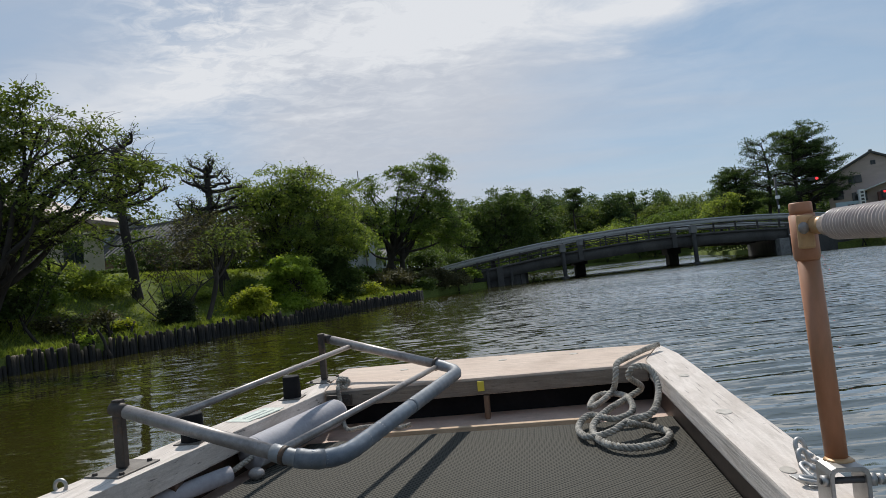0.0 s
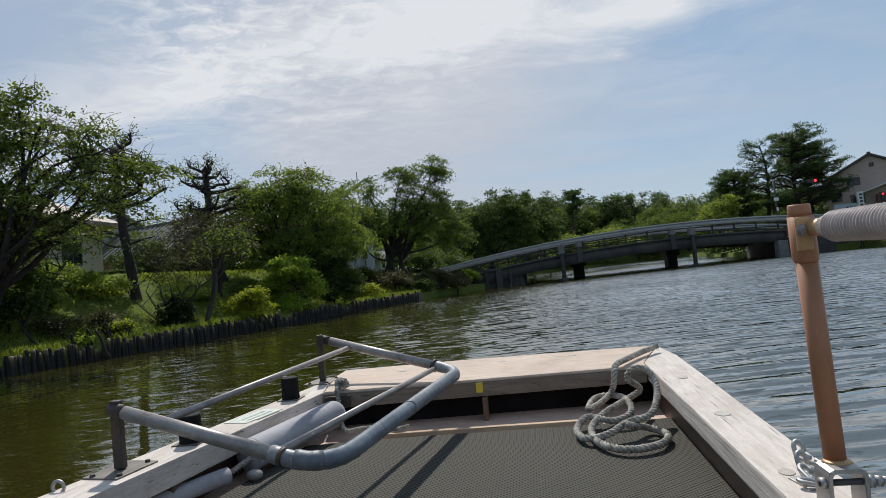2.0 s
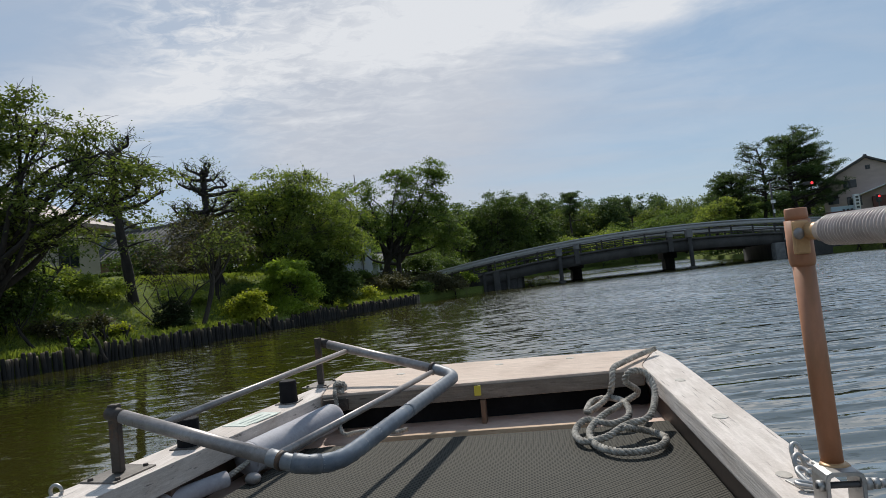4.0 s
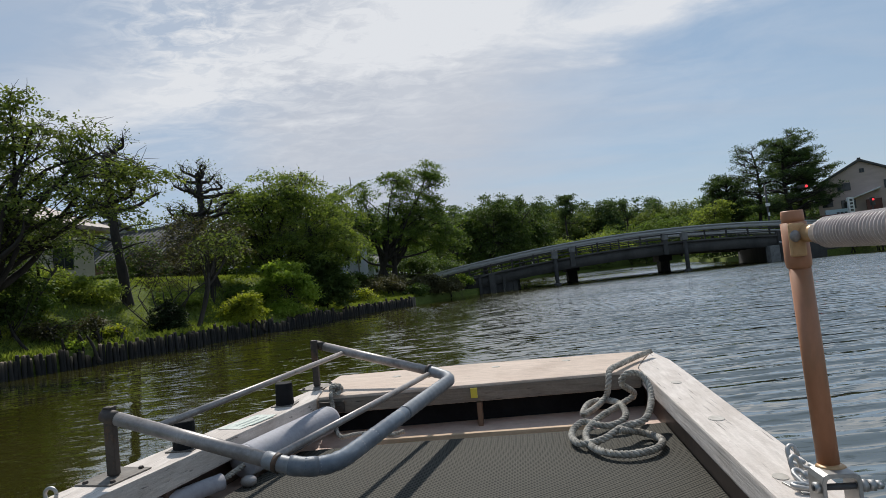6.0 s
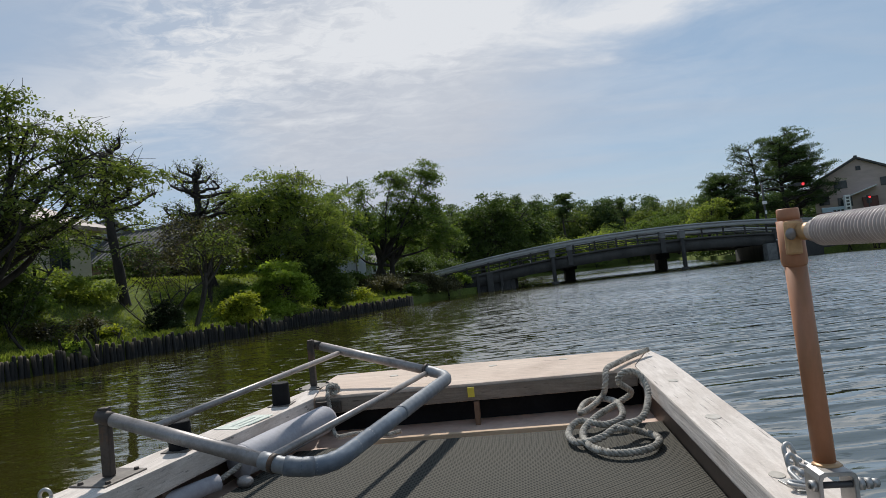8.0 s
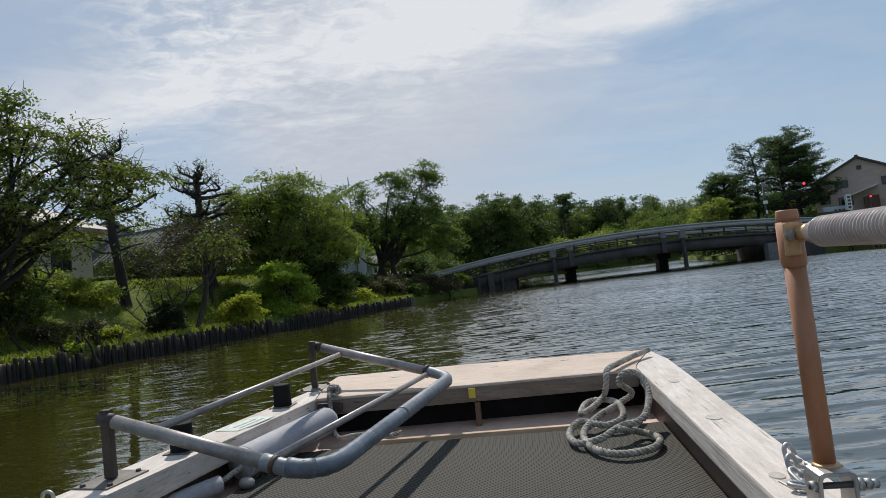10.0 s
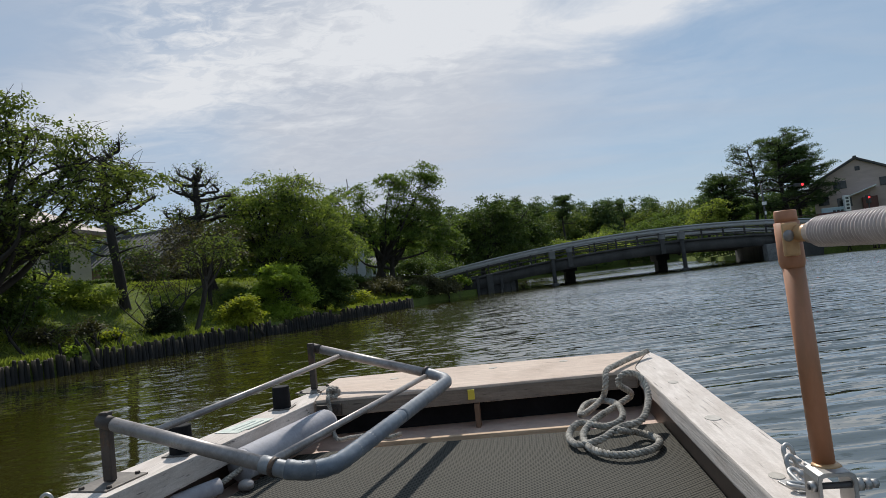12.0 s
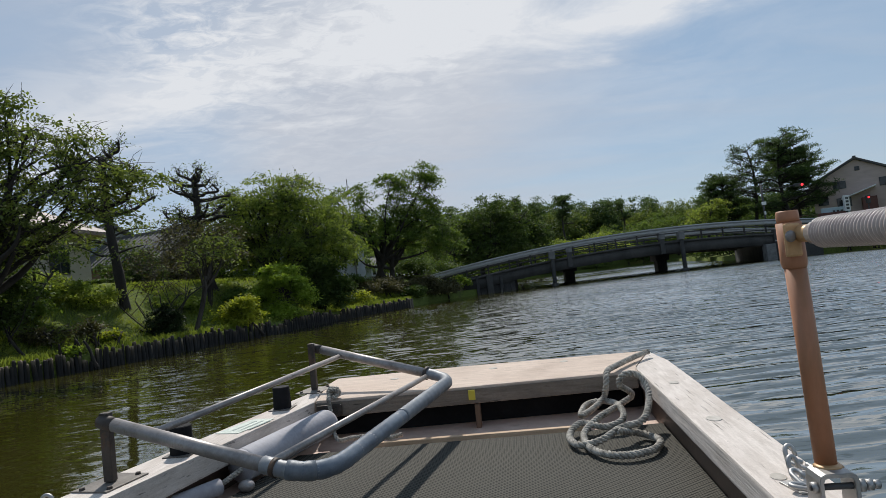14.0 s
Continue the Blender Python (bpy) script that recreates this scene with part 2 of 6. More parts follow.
def pile_mat():
    """Old round timber, wet and dark towards the water, paler and split at the head."""
    m, t, p, co = material("weathered_pile_timber")
    rnd = t.nodes.new("ShaderNodeObjectInfo").outputs["Random"]
    sep_ = nd(t, "ShaderNodeSeparateXYZ")
    lk(t, co, sep_.inputs[0])
    grain = noisetex(t, mapping(t, co, (38, 38, 5)), 1.0, 5, 0.65, 0.4)
    wet = maths(t, "ADD", maths(t, "MULTIPLY", sep_.outputs[2], 3.6), maths(t, "ADD", 0.25, maths(t, "MULTIPLY", rnd, 0.95)))
    f = maths(t, "MULTIPLY", maths(t, "ADD", wet, maths(t, "MULTIPLY", maths(t, "SUBTRACT", grain, 0.5), 1.4)), 0.8, clamp=True)
    c = ramp(t, f, [(0.0, (0.010, 0.009, 0.008)), (0.5, (0.040, 0.030, 0.020)), (1.0, (0.26, 0.20, 0.135))])
    tone = maths(t, "ADD", 0.40, maths(t, "MULTIPLY", maths(t, "FRACT", maths(t, "MULTIPLY", rnd, 7.31)), 1.35))      # each pile has weathered its own way
    lk(t, mixc(t, 1.0, c, shade(t, tone), "MULTIPLY"), p.inputs["Base Color"])
    p.inputs["Roughness"].default_value = 0.85
    bump(t, p, grain, 0.6, 0.012)
    return m


PILE = pile_mat()
PILE_FAR = surface("far_pile_timber", (0.040, 0.033, 0.026), (0.22, 0.185, 0.145), 14, 0.85, 0.0, 0.5, 0.01, 40, (1, 1, 0.2))
BARK = surface("dark_bark", (0.010, 0.008, 0.007), (0.045, 0.036, 0.029), 5, 0.9, 0.0, 0.6, 0.03, 24, (1, 1, 0.4))
BARE = surface("grey_bare_bark", (0.022, 0.018, 0.015), (0.068, 0.058, 0.048), 5, 0.9, 0.0, 0.6, 0.03, 24, (1, 1, 0.4))
PLASTER = surface("cream_render", (0.36, 0.32, 0.26), (0.48, 0.435, 0.36), 0.7, 0.85, spots=(0.31, 0.27, 0.22))
GREYWALL = surface("grey_brown_siding", (0.45, 0.345, 0.305), (0.58, 0.46, 0.41), 0.8, 0.75, stretch=(1, 1, 4))
BROWNWALL = surface("brown_board_wall", (0.13, 0.075, 0.045), (0.22, 0.135, 0.085), 1.2, 0.75, stretch=(4, 4, 0.6))
BLUEWALL = surface("blue_grey_metal_wall", (0.27, 0.30, 0.34), (0.37, 0.40, 0.44), 0.8, 0.6, stretch=(5, 5, 0.4))
WHITEWALL = surface("white_render", (0.58, 0.57, 0.55), (0.72, 0.71, 0.69), 0.7, 0.8)
TILE = surface("brown_roof_tile", (0.14, 0.095, 0.075), (0.27, 0.195, 0.16), 2.5, 0.6, bump_by=0.4, spots=(0.33, 0.27, 0.24))
SLATE = surface("grey_roof_sheet", (0.060, 0.058, 0.056), (0.115, 0.112, 0.108), 1.5, 0.8)
GLASS = plain("dark_window_glass", (0.02, 0.025, 0.03), 0.06)
WHITE = surface("white_paint", (0.62, 0.62, 0.62), (0.78, 0.78, 0.78), 5, 0.5)
SIGNBLUE = surface("pale_blue_sign", (0.36, 0.46, 0.50), (0.46, 0.56, 0.60), 4, 0.5)
REDBRICK = surface("red_brown_wall", (0.10, 0.04, 0.032), (0.17, 0.075, 0.06), 2, 0.8)
DARKMETAL = surface("dark_grey_metal", (0.03, 0.03, 0.032), (0.075, 0.075, 0.078), 6, 0.5, 0.3)
REDLAMP = plain("red_signal_light", (1.0, 0.04, 0.05), 0.4, 0.0, 1.6)
REDSIGN = surface("red_sign_paint", (0.55, 0.05, 0.04), (0.68, 0.08, 0.06), 5, 0.5)


def mat_weave():
    """A woven plastic mat: a net of dark holes between grey-green strands."""
    m, t, p, co = material("woven_grey_mat")
    v = mapping(t, co, (1, 1.25, 1), (0, 0, radians(45)))
    s = nd(t, "ShaderNodeSeparateXYZ")
    lk(t, v, s.inputs[0])
    k = 2 * math.pi / 0.0072
    a = maths(t, "SINE", maths(t, "MULTIPLY", s.outputs[0], k))
    b = maths(t, "SINE", maths(t, "MULTIPLY", s.outputs[1], k))
    net = maths(t, "MULTIPLY", maths(t, "ADD", maths(t, "MAXIMUM", a, b), 0.6), 0.62, clamp=True)
    big = noisetex(t, co, 5.0, 5, 0.6)
    c = ramp(t, net, [(0.42, (0.007, 0.0065, 0.0055)), (0.85, (0.094, 0.088, 0.072))])
    c = mixc(t, maths(t, "MULTIPLY", maths(t, "SUBTRACT", big, 0.35), 1.4, clamp=True), c, mixc(t, net, (0.005, 0.005, 0.004), (0.100, 0.091, 0.071)))
    lk(t, c, p.inputs["Base Color"])
    p.inputs["Roughness"].default_value, p.inputs["Specular IOR Level"].default_value = 0.78, 0.22
    bump(t, p, net, 0.7, 0.002)
    return m


MAT = mat_weave()


def leafy(name, dark, mid, light, through_by=0.35, rough=0.68):
    m, t, p, co = material(name)
    rnd = t.nodes.new("ShaderNodeNewGeometry").outputs["Random Per Island"]
    big = noisetex(t, co, 1.6, 3, 0.6)
    f = maths(t, "ADD", maths(t, "MULTIPLY", rnd, 0.5), maths(t, "MULTIPLY", maths(t, "SUBTRACT", big, 0.36), 1.9), clamp=True)
    c = ramp(t, f, [(0.08, dark), (0.5, mid), (0.95, light)])
    lk(t, c, p.inputs["Base Color"])
    p.inputs["Roughness"].default_value, p.inputs["Specular IOR Level"].default_value = rough, 0.3
    tr = t.nodes.new("ShaderNodeBsdfTranslucent")
    lk(t, mixc(t, 1.0, c, (1.36, 1.38, 0.66), "MULTIPLY"), tr.inputs[0])
    mix = t.nodes.new("ShaderNodeMixShader")
    mix.inputs[0].default_value = through_by
    lk(t, p.outputs[0], mix.inputs[1])
    lk(t, tr.outputs[0], mix.inputs[2])
    lk(t, mix.outputs[0], t.nodes["Material Output"].inputs[0])
    return m


LEAF = leafy("cherry_leaf", (0.062, 0.086, 0.024), (0.122, 0.160, 0.042), (0.200, 0.240, 0.072), 0.45)
LEAF_B = leafy("broad_leaf", (0.058, 0.094, 0.023), (0.108, 0.164, 0.037), (0.168, 0.232, 0.056), 0.48)
LEAF_T = leafy("light_tree_leaf", (0.095, 0.130, 0.030), (0.205, 0.255, 0.058), (0.310, 0.360, 0.090), 0.54)
LEAF_O = leafy("olive_tree_leaf", (0.075, 0.110, 0.024), (0.155, 0.210, 0.045), (0.250, 0.300, 0.075), 0.50)
LEAF_D = leafy("dark_leaf", (0.036, 0.060, 0.016), (0.068, 0.108, 0.026), (0.110, 0.155, 0.038), 0.38)
LEAF_L = leafy("bright_leaf", (0.140, 0.205, 0.032), (0.235, 0.320, 0.052), (0.330, 0.420, 0.080), 0.55)
LEAF_Y = leafy("yellow_green_leaf", (0.17, 0.21, 0.024), (0.29, 0.32, 0.038), (0.43, 0.44, 0.070), 0.5)
LEAF_R = leafy("reddish_shrub_leaf", (0.045, 0.046, 0.022), (0.082, 0.078, 0.036), (0.12, 0.105, 0.052), 0.3)
NEEDLE = leafy("pine_needle", (0.034, 0.060, 0.025), (0.066, 0.108, 0.040), (0.105, 0.150, 0.054), 0.35)
LEAF_K = leafy("dark_clipped_leaf", (0.012, 0.022, 0.007), (0.022, 0.038, 0.011), (0.036, 0.058, 0.016), 0.2)
GRASS = leafy("grass_blade", (0.115, 0.150, 0.032), (0.200, 0.250, 0.052), (0.280, 0.320, 0.078), 0.48, 0.8)


def ground_mat():
    m, t, p, co = material("grassy_earth")
    a, b = noisetex(t, co, 0.45, 5, 0.6), noisetex(t, co, 9.0, 5, 0.65)
    c = ramp(t, b, [(0.3, (0.065, 0.086, 0.022)), (0.7, (0.145, 0.180, 0.042))])
    c = mixc(t, maths(t, "MULTIPLY", maths(t, "SUBTRACT", a, 0.58), 6.0, clamp=True), c, ramp(t, b, [(0.3, (0.05, 0.038, 0.022)), (0.7, (0.115, 0.095, 0.058))]))
    lk(t, c, p.inputs["Base Color"])
    p.inputs["Roughness"].default_value, p.inputs["Specular IOR Level"].default_value = 0.95, 0.1
    bump(t, p, b, 0.6, 0.05)
    return m


GROUND = ground_mat()


def water_mat():
    """Murky water whose ripples tilt the surface: slopes from noise, steeper along the wind than across it."""
    m, t, p, co = material("rippled_green_water")

    def slopes(scale, rot, k, detail, dist):
        n = t.nodes.new("ShaderNodeTexNoise")
        n.inputs["Scale"].default_value, n.inputs["Detail"].default_value, n.inputs["Distortion"].default_value = 1.0, detail, dist
        lk(t, mapping(t, co, scale, (0, 0, radians(rot))), n.inputs["Vector"])
        c = t.nodes.new("ShaderNodeVectorMath")
        c.operation = "SUBTRACT"
        lk(t, n.outputs["Color"], c.inputs[0])
        c.inputs[1].default_value = (0.5, 0.5, 0.5)
        d = t.nodes.new("ShaderNodeVectorMath")
        d.operation = "MULTIPLY"
        lk(t, c.outputs[0], d.inputs[0])
        d.inputs[1].default_value = (k * 0.45, k, 0)
        return d.outputs[0]

    def plus(a, b):
        n = t.nodes.new("ShaderNodeVectorMath")
        n.operation = "ADD"
        lk(t, a, n.inputs[0])
        lk(t, b, n.inputs[1])
        return n.outputs[0]

    # small wavelets everywhere
    tilt = plus(slopes((2.2, 5.8, 1), -6, 0.70, 2, 0.4), slopes((5.5, 13.0, 1), 5, 0.34, 3, 0.5))
    gust = noisetex(t, mapping(t, co, (0.06, 0.11, 1)), 1.0, 3, 0.5)

    reach = t.nodes.new("ShaderNodeVectorMath")      # the breeze dies away up the canal
    reach.operation = "LENGTH"
    lk(t, co, reach.inputs[0])
    lee = maths(t, "MAXIMUM", maths(t, "SUBTRACT", 0.085, maths(t, "MULTIPLY", reach.outputs["Value"], 0.0085)), 0.0)

    def crests(scale, rot, level, gain, steep):
        """Long thin wavelets: where the noise is high, one flank stands steep."""
        f = noisetex(t, mapping(t, co, scale, (0, 0, radians(rot))), 1.0, 2, 0.45, 0.35)
        f = maths(t, "ADD", f, maths(t, "MULTIPLY", maths(t, "SUBTRACT", gust, 0.5), 0.30))
        f = maths(t, "SUBTRACT", f, lee)
        return maths(t, "MULTIPLY", maths(t, "MULTIPLY", maths(t, "SUBTRACT", f, level), gain, clamp=True), steep)

    tilt = plus(tilt, slopes((0.7, 1.7, 1), 3, 0.52, 2, 0.3))
    swell = maths(t, "ADD", crests((1.0, 1.2, 1), 3, 0.56, 12.0, 0.14), crests((1.5, 2.6, 1), -5, 0.56, 12.0, 0.15))
    backs = maths(t, "ADD", crests((2.2, 5.4, 1), -4, 0.570, 16.0, 0.20), crests((4.6, 10.0, 1), 4, 0.575, 16.0, 0.16))
    faces = maths(t, "ADD", crests((1.3, 2.0, 1), -3, 0.57, 12.0, -0.08), maths(t, "ADD", crests((2.0, 5.0, 1), 9, 0.60, 10.0, -0.19), crests((4.4, 10.5, 1), -8, 0.62, 10.0, -0.14)))

    lift = nd(t, "ShaderNodeCombineXYZ", Z=1.0)
    # normals tilted to the viewer to mirror brighter sky, less by the west bank
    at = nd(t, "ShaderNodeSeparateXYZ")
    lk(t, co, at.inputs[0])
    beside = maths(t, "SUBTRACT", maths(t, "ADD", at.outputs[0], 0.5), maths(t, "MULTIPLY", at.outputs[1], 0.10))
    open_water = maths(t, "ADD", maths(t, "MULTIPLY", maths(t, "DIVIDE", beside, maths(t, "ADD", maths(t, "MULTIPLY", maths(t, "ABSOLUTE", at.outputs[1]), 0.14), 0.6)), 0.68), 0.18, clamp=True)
    flatter = maths(t, "MINIMUM", maths(t, "ADD", maths(t, "MULTIPLY", reach.outputs["Value"], 0.055), 0.12), maths(t, "MAXIMUM", maths(t, "SUBTRACT", 1.05, maths(t, "MULTIPLY", reach.outputs["Value"], 0.021)), 0.36))      # the boat's lee is calmer
    broad_waves = maths(t, "SUBTRACT", maths(t, "MULTIPLY", reach.outputs["Value"], 0.11), 0.30, clamp=True)
    backs = maths(t, "MULTIPLY", maths(t, "ADD", backs, maths(t, "MULTIPLY", swell, broad_waves)), flatter)
    lines = maths(t, "MAXIMUM", maths(t, "ADD", maths(t, "MULTIPLY", backs, maths(t, "ADD", 0.28, maths(t, "MULTIPLY", maths(t, "MULTIPLY", open_water, maths(t, "SUBTRACT", 1.0, open_water)), 2.2))), maths(t, "MULTIPLY", faces, flatter)), -0.165)
    thin_lines = maths(t, "ADD", maths(t, "ADD", crests((1.6, 6.2, 1), 2, 0.575, 26.0, -0.22), crests((3.3, 13.0, 1), -3, 0.565, 26.0, -0.26)), crests((7.0, 27.0, 1), 4, 0.575, 26.0, -0.18))
    lines = maths(t, "MAXIMUM", maths(t, "ADD", lines, maths(t, "MULTIPLY", thin_lines, maths(t, "ADD", 0.15, maths(t, "MULTIPLY", open_water, 0.85)))), -0.36)
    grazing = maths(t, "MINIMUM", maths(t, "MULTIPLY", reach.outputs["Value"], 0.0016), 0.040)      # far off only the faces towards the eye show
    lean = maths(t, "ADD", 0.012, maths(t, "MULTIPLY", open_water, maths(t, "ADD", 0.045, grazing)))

    def train(length, rot, steep):
        """A train of short waves across the wind, with narrow steep backs and broad faces."""
        w = nd(t, "ShaderNodeTexWave", Scale=0.314 / length, Distortion=5.0, Detail=2.0)
        w.bands_direction = "Y"
        w.inputs["Detail Scale"].default_value = 1.3 * 0.314 / length
        lk(t, mapping(t, co, (0.35, 1, 1), (0, 0, radians(rot))), w.inputs["Vector"])
        f = maths(t, "POWER", w.outputs["Fac"], 2.5)
        return maths(t, "MULTIPLY", maths(t, "SUBTRACT", f, 0.42), steep)

    patch = maths(t, "ADD", 0.35, maths(t, "MULTIPLY", maths(t, "SUBTRACT", gust, 0.36), 3.0, clamp=True))
    trains = maths(t, "ADD", train(0.34, 4, 0.30), train(0.72, -7, 0.19))
    lines = maths(t, "ADD", lines, maths(t, "MULTIPLY", trains, maths(t, "MULTIPLY", patch, maths(t, "ADD", 0.1, maths(t, "MULTIPLY", open_water, 0.9)))))
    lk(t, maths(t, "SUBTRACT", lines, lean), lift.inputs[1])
    u = t.nodes.new("ShaderNodeVectorMath")
    u.operation = "NORMALIZE"
    calm = t.nodes.new("ShaderNodeVectorMath")
    calm.operation = "SCALE"
    lk(t, tilt, calm.inputs[0])
    lk(t, maths(t, "MULTIPLY", flatter, maths(t, "ADD", 0.24, maths(t, "MULTIPLY", open_water, 0.76))), calm.inputs["Scale"])
    lk(t, plus(calm.outputs[0], lift.outputs[0]), u.inputs[0])
    lk(t, u.outputs[0], p.inputs["Normal"])
    lk(t, u.outputs[0], p.inputs["Coat Normal"])
    # the coat lifts the mirrored sky, weaker towards the west bank
    lk(t, maths(t, "ADD", 0.25, maths(t, "MULTIPLY", open_water, 0.75)), p.inputs["Coat Weight"])
    p.inputs["Coat Roughness"].default_value, p.inputs["Coat IOR"].default_value = 0.04, 1.6
    murk = noisetex(t, co, 0.15, 3, 0.5)
    lk(t, ramp(t, murk, [(0.3, (0.034, 0.033, 0.005)), (0.7, (0.046, 0.043, 0.008))]), p.inputs["Base Color"])
    p.inputs["Roughness"].default_value, p.inputs["IOR"].default_value = 0.04, 2.4
    return m


WATER = water_mat()

# ---- mesh helpers ----


def raw(name, verts, faces, mat, smooth=False):
    """A mesh from arrays: verts (n, 3) and faces (m, k), all with k corners."""
    me = bpy.data.meshes.new(name)
    verts, faces = np.asarray(verts, np.float32), np.asarray(faces, np.int32)
    k = faces.shape[1]
    me.vertices.add(len(verts))
    me.vertices.foreach_set("co", verts.ravel())
    me.loops.add(faces.size)
    me.loops.foreach_set("vertex_index", faces.ravel())
    me.polygons.add(len(faces))
    me.polygons.foreach_set("loop_start", np.arange(0, faces.size, k, dtype=np.int32))
    me.update(calc_edges=True)
    if smooth:
        me.shade_smooth()
    me.materials.append(mat)
    return me


def part(name, bm, mat, parent, label="", smooth=False):
    """Links a bmesh or mesh as one object under a thing or a part."""
    if isinstance(bm, bmesh.types.BMesh):
        me = bpy.data.meshes.new(name)
        bmesh.ops.recalc_face_normals(bm, faces=bm.faces)
        bm.to_mesh(me)
        bm.free()
        me.materials.append(mat)
        if smooth:
            me.shade_smooth()
    else:
        me = bm
    ob = new(name, me)
    ob.parent = parent
    return tagged(ob, label)


def thing(name, label, category, m=None, group="", kind=""):
    ob = new(name)
    ob.empty_display_size = 0.2
    ob.matrix_world = m or Matrix()
    return tagged(ob, label, category, group, kind)


def lone(name, bm, mat, label, category, m=None, group="", kind="", smooth=False):
    ob = part(name, bm, mat, None, "", smooth)
    ob.matrix_world = m or Matrix()
    return tagged(ob, label, category, group, kind)


def box(bm, lo, hi, bevel=0.0, m=None):
    c = [(a + b) / 2 for a, b in zip(lo, hi)]
    s = [abs(b - a) for a, b in zip(lo, hi)]
    g = bmesh.ops.create_cube(bm, size=1, matrix=(m or Matrix()) @ Matrix.Translation(c) @ Matrix.Diagonal((*s, 1)))
    if bevel:
        es = list({e for v in g["verts"] for e in v.link_edges})
        bmesh.ops.bevel(bm, geom=es, offset=bevel, segments=2, affect="EDGES", profile=0.6)
    return bm


def boxm(lo, hi, bevel=0.0, m=None):
    return box(bmesh.new(), lo, hi, bevel, m)


def prism(bm, outline, z0, z1, bevel=0.0):
    """An upright prism over a flat outline of (x, y)."""
    a = [bm.verts.new((x, y, z0)) for x, y in outline]
    b = [bm.verts.new((x, y, z1)) for x, y in outline]
    n = len(a)
    fs = [bm.faces.new(a[::-1]), bm.faces.new(b)]
    fs += [bm.faces.new((a[i], a[(i + 1) % n], b[(i + 1) % n], b[i])) for i in range(n)]
    if bevel:
        bmesh.ops.bevel(bm, geom=list({e for f in fs for e in f.edges}), offset=bevel, segments=2, affect="EDGES", profile=0.6)
    return bm


def smooth_path(pts, step):
    """A Catmull-Rom curve through the points, evenly stepped."""
    p = np.array(pts, float)
    p = np.vstack([2 * p[0] - p[1], p, 2 * p[-1] - p[-2]])
    out = []
    for i in range(1, len(p) - 2):
        t = np.linspace(0, 1, 24, endpoint=False)[:, None]
        a, b, c, d = p[i - 1:i + 3]
        out.append(0.5 * (2 * b + (c - a) * t + (2 * a - 5 * b + 4 * c - d) * t ** 2 + (3 * b - a - 3 * c + d) * t ** 3))
    out = np.vstack(out + [p[-2:-1]])
    s = np.r_[0, np.cumsum(np.linalg.norm(np.diff(out, axis=0), axis=1))]
    u = np.linspace(0, s[-1], max(2, int(s[-1] / step) + 1))
    return np.stack([np.interp(u, s, out[:, i]) for i in range(3)], 1), u


def frames(path):
    t = np.gradient(path, axis=0)
    t /= np.linalg.norm(t, axis=1)[:, None] + 1e-12
    n = np.cross(t[0], (0.31, 0.17, 0.93))
    n /= np.linalg.norm(n)
    ns = []
    for k in t:
        n = n - k * np.dot(n, k)
        n /= np.linalg.norm(n) + 1e-12
        ns.append(n)
    ns = np.array(ns)
    return t, ns, np.cross(t, ns)


def tube_arrays(path, radius, sides=8, caps=True):
    path = np.asarray(path, float)
    r = np.broadcast_to(np.asarray(radius, float), (len(path),))
    _, n, b = frames(path)
    a = np.arange(sides) * 2 * math.pi / sides
    ring = n[:, None] * np.cos(a)[None, :, None] + b[:, None] * np.sin(a)[None, :, None]
    v = (path[:, None] + ring * r[:, None, None]).reshape(-1, 3)
    i = np.arange(len(path) - 1)[:, None] * sides
    j = np.arange(sides)[None]
    k = (j + 1) % sides
    f = np.stack([i + j, i + k, i + sides + k, i + sides + j], -1).reshape(-1, 4)
    if caps:
        v = np.vstack([v, path[:1], path[-1:]])
        c0, c1, last = len(v) - 2, len(v) - 1, (len(path) - 1) * sides
        j = np.arange(0, sides, 2)
        f = np.vstack([f, np.stack([np.full_like(j, c0), (j + 2) % sides, j + 1, j], 1),
                       np.stack([np.full_like(j, c1), last + j, last + j + 1, last + (j + 2) % sides], 1)])
    return v, f


def joined(pieces):
    vs, fs, n = [], [], 0
    for v, f in pieces:
        vs.append(v)
        fs.append(np.asarray(f) + n)
        n += len(v)
    return np.vstack(vs), np.vstack(fs)


def tube(name, pts, radius, mat, parent, sides=12, step=None, label=""):
    path = smooth_path(pts, step)[0] if step else np.array(pts, float)
    return part(name, raw(name, *tube_arrays(path, radius, sides), mat, True), mat, parent, label)


def rope_mesh(name, pts, radius, mat):
    """Three strands laid round one another along a path."""
    path, u = smooth_path(pts, 0.0034)
    _, n, b = frames(path)
    out = []
    for k in range(3):
        ph = u / (radius * 3.9) * 2 * math.pi + k * 2 * math.pi / 3
        c = path + (n * np.cos(ph)[:, None] + b * np.sin(ph)[:, None]) * radius * 0.53
        out.append(tube_arrays(c, radius * 0.475, 6))
    return raw(name, *joined(out), mat, True)

# ---- ground, water ----
LEFT = [(-14.5, -150), (-12.6, -20), (-11.3, 4), (-10.3, 14.2), (-8.75, 17.4), (-7.75, 20.2), (-6.55, 23.4), (-4.95, 29), (-2.9, 34), (-1.75, 37), (-0.4, 41.5), (1.4, 45), (3.4, 46.4)]
FAR = [(4.4, 60), (2, 80), (-2, 118), (44, 120), (34, 85), (27.5, 60)]
RIGHT = [(27.0, 46.4), (28.8, 42), (30.5, 20), (32, -150)]


def resample(pts, step):
    p = np.array(pts, float)
    s = np.r_[0, np.cumsum(np.linalg.norm(np.diff(p, axis=0), axis=1))]
    u = np.linspace(0, s[-1], max(2, int(s[-1] / step)))
    return np.stack([np.interp(u, s, p[:, i]) for i in range(2)], 1)


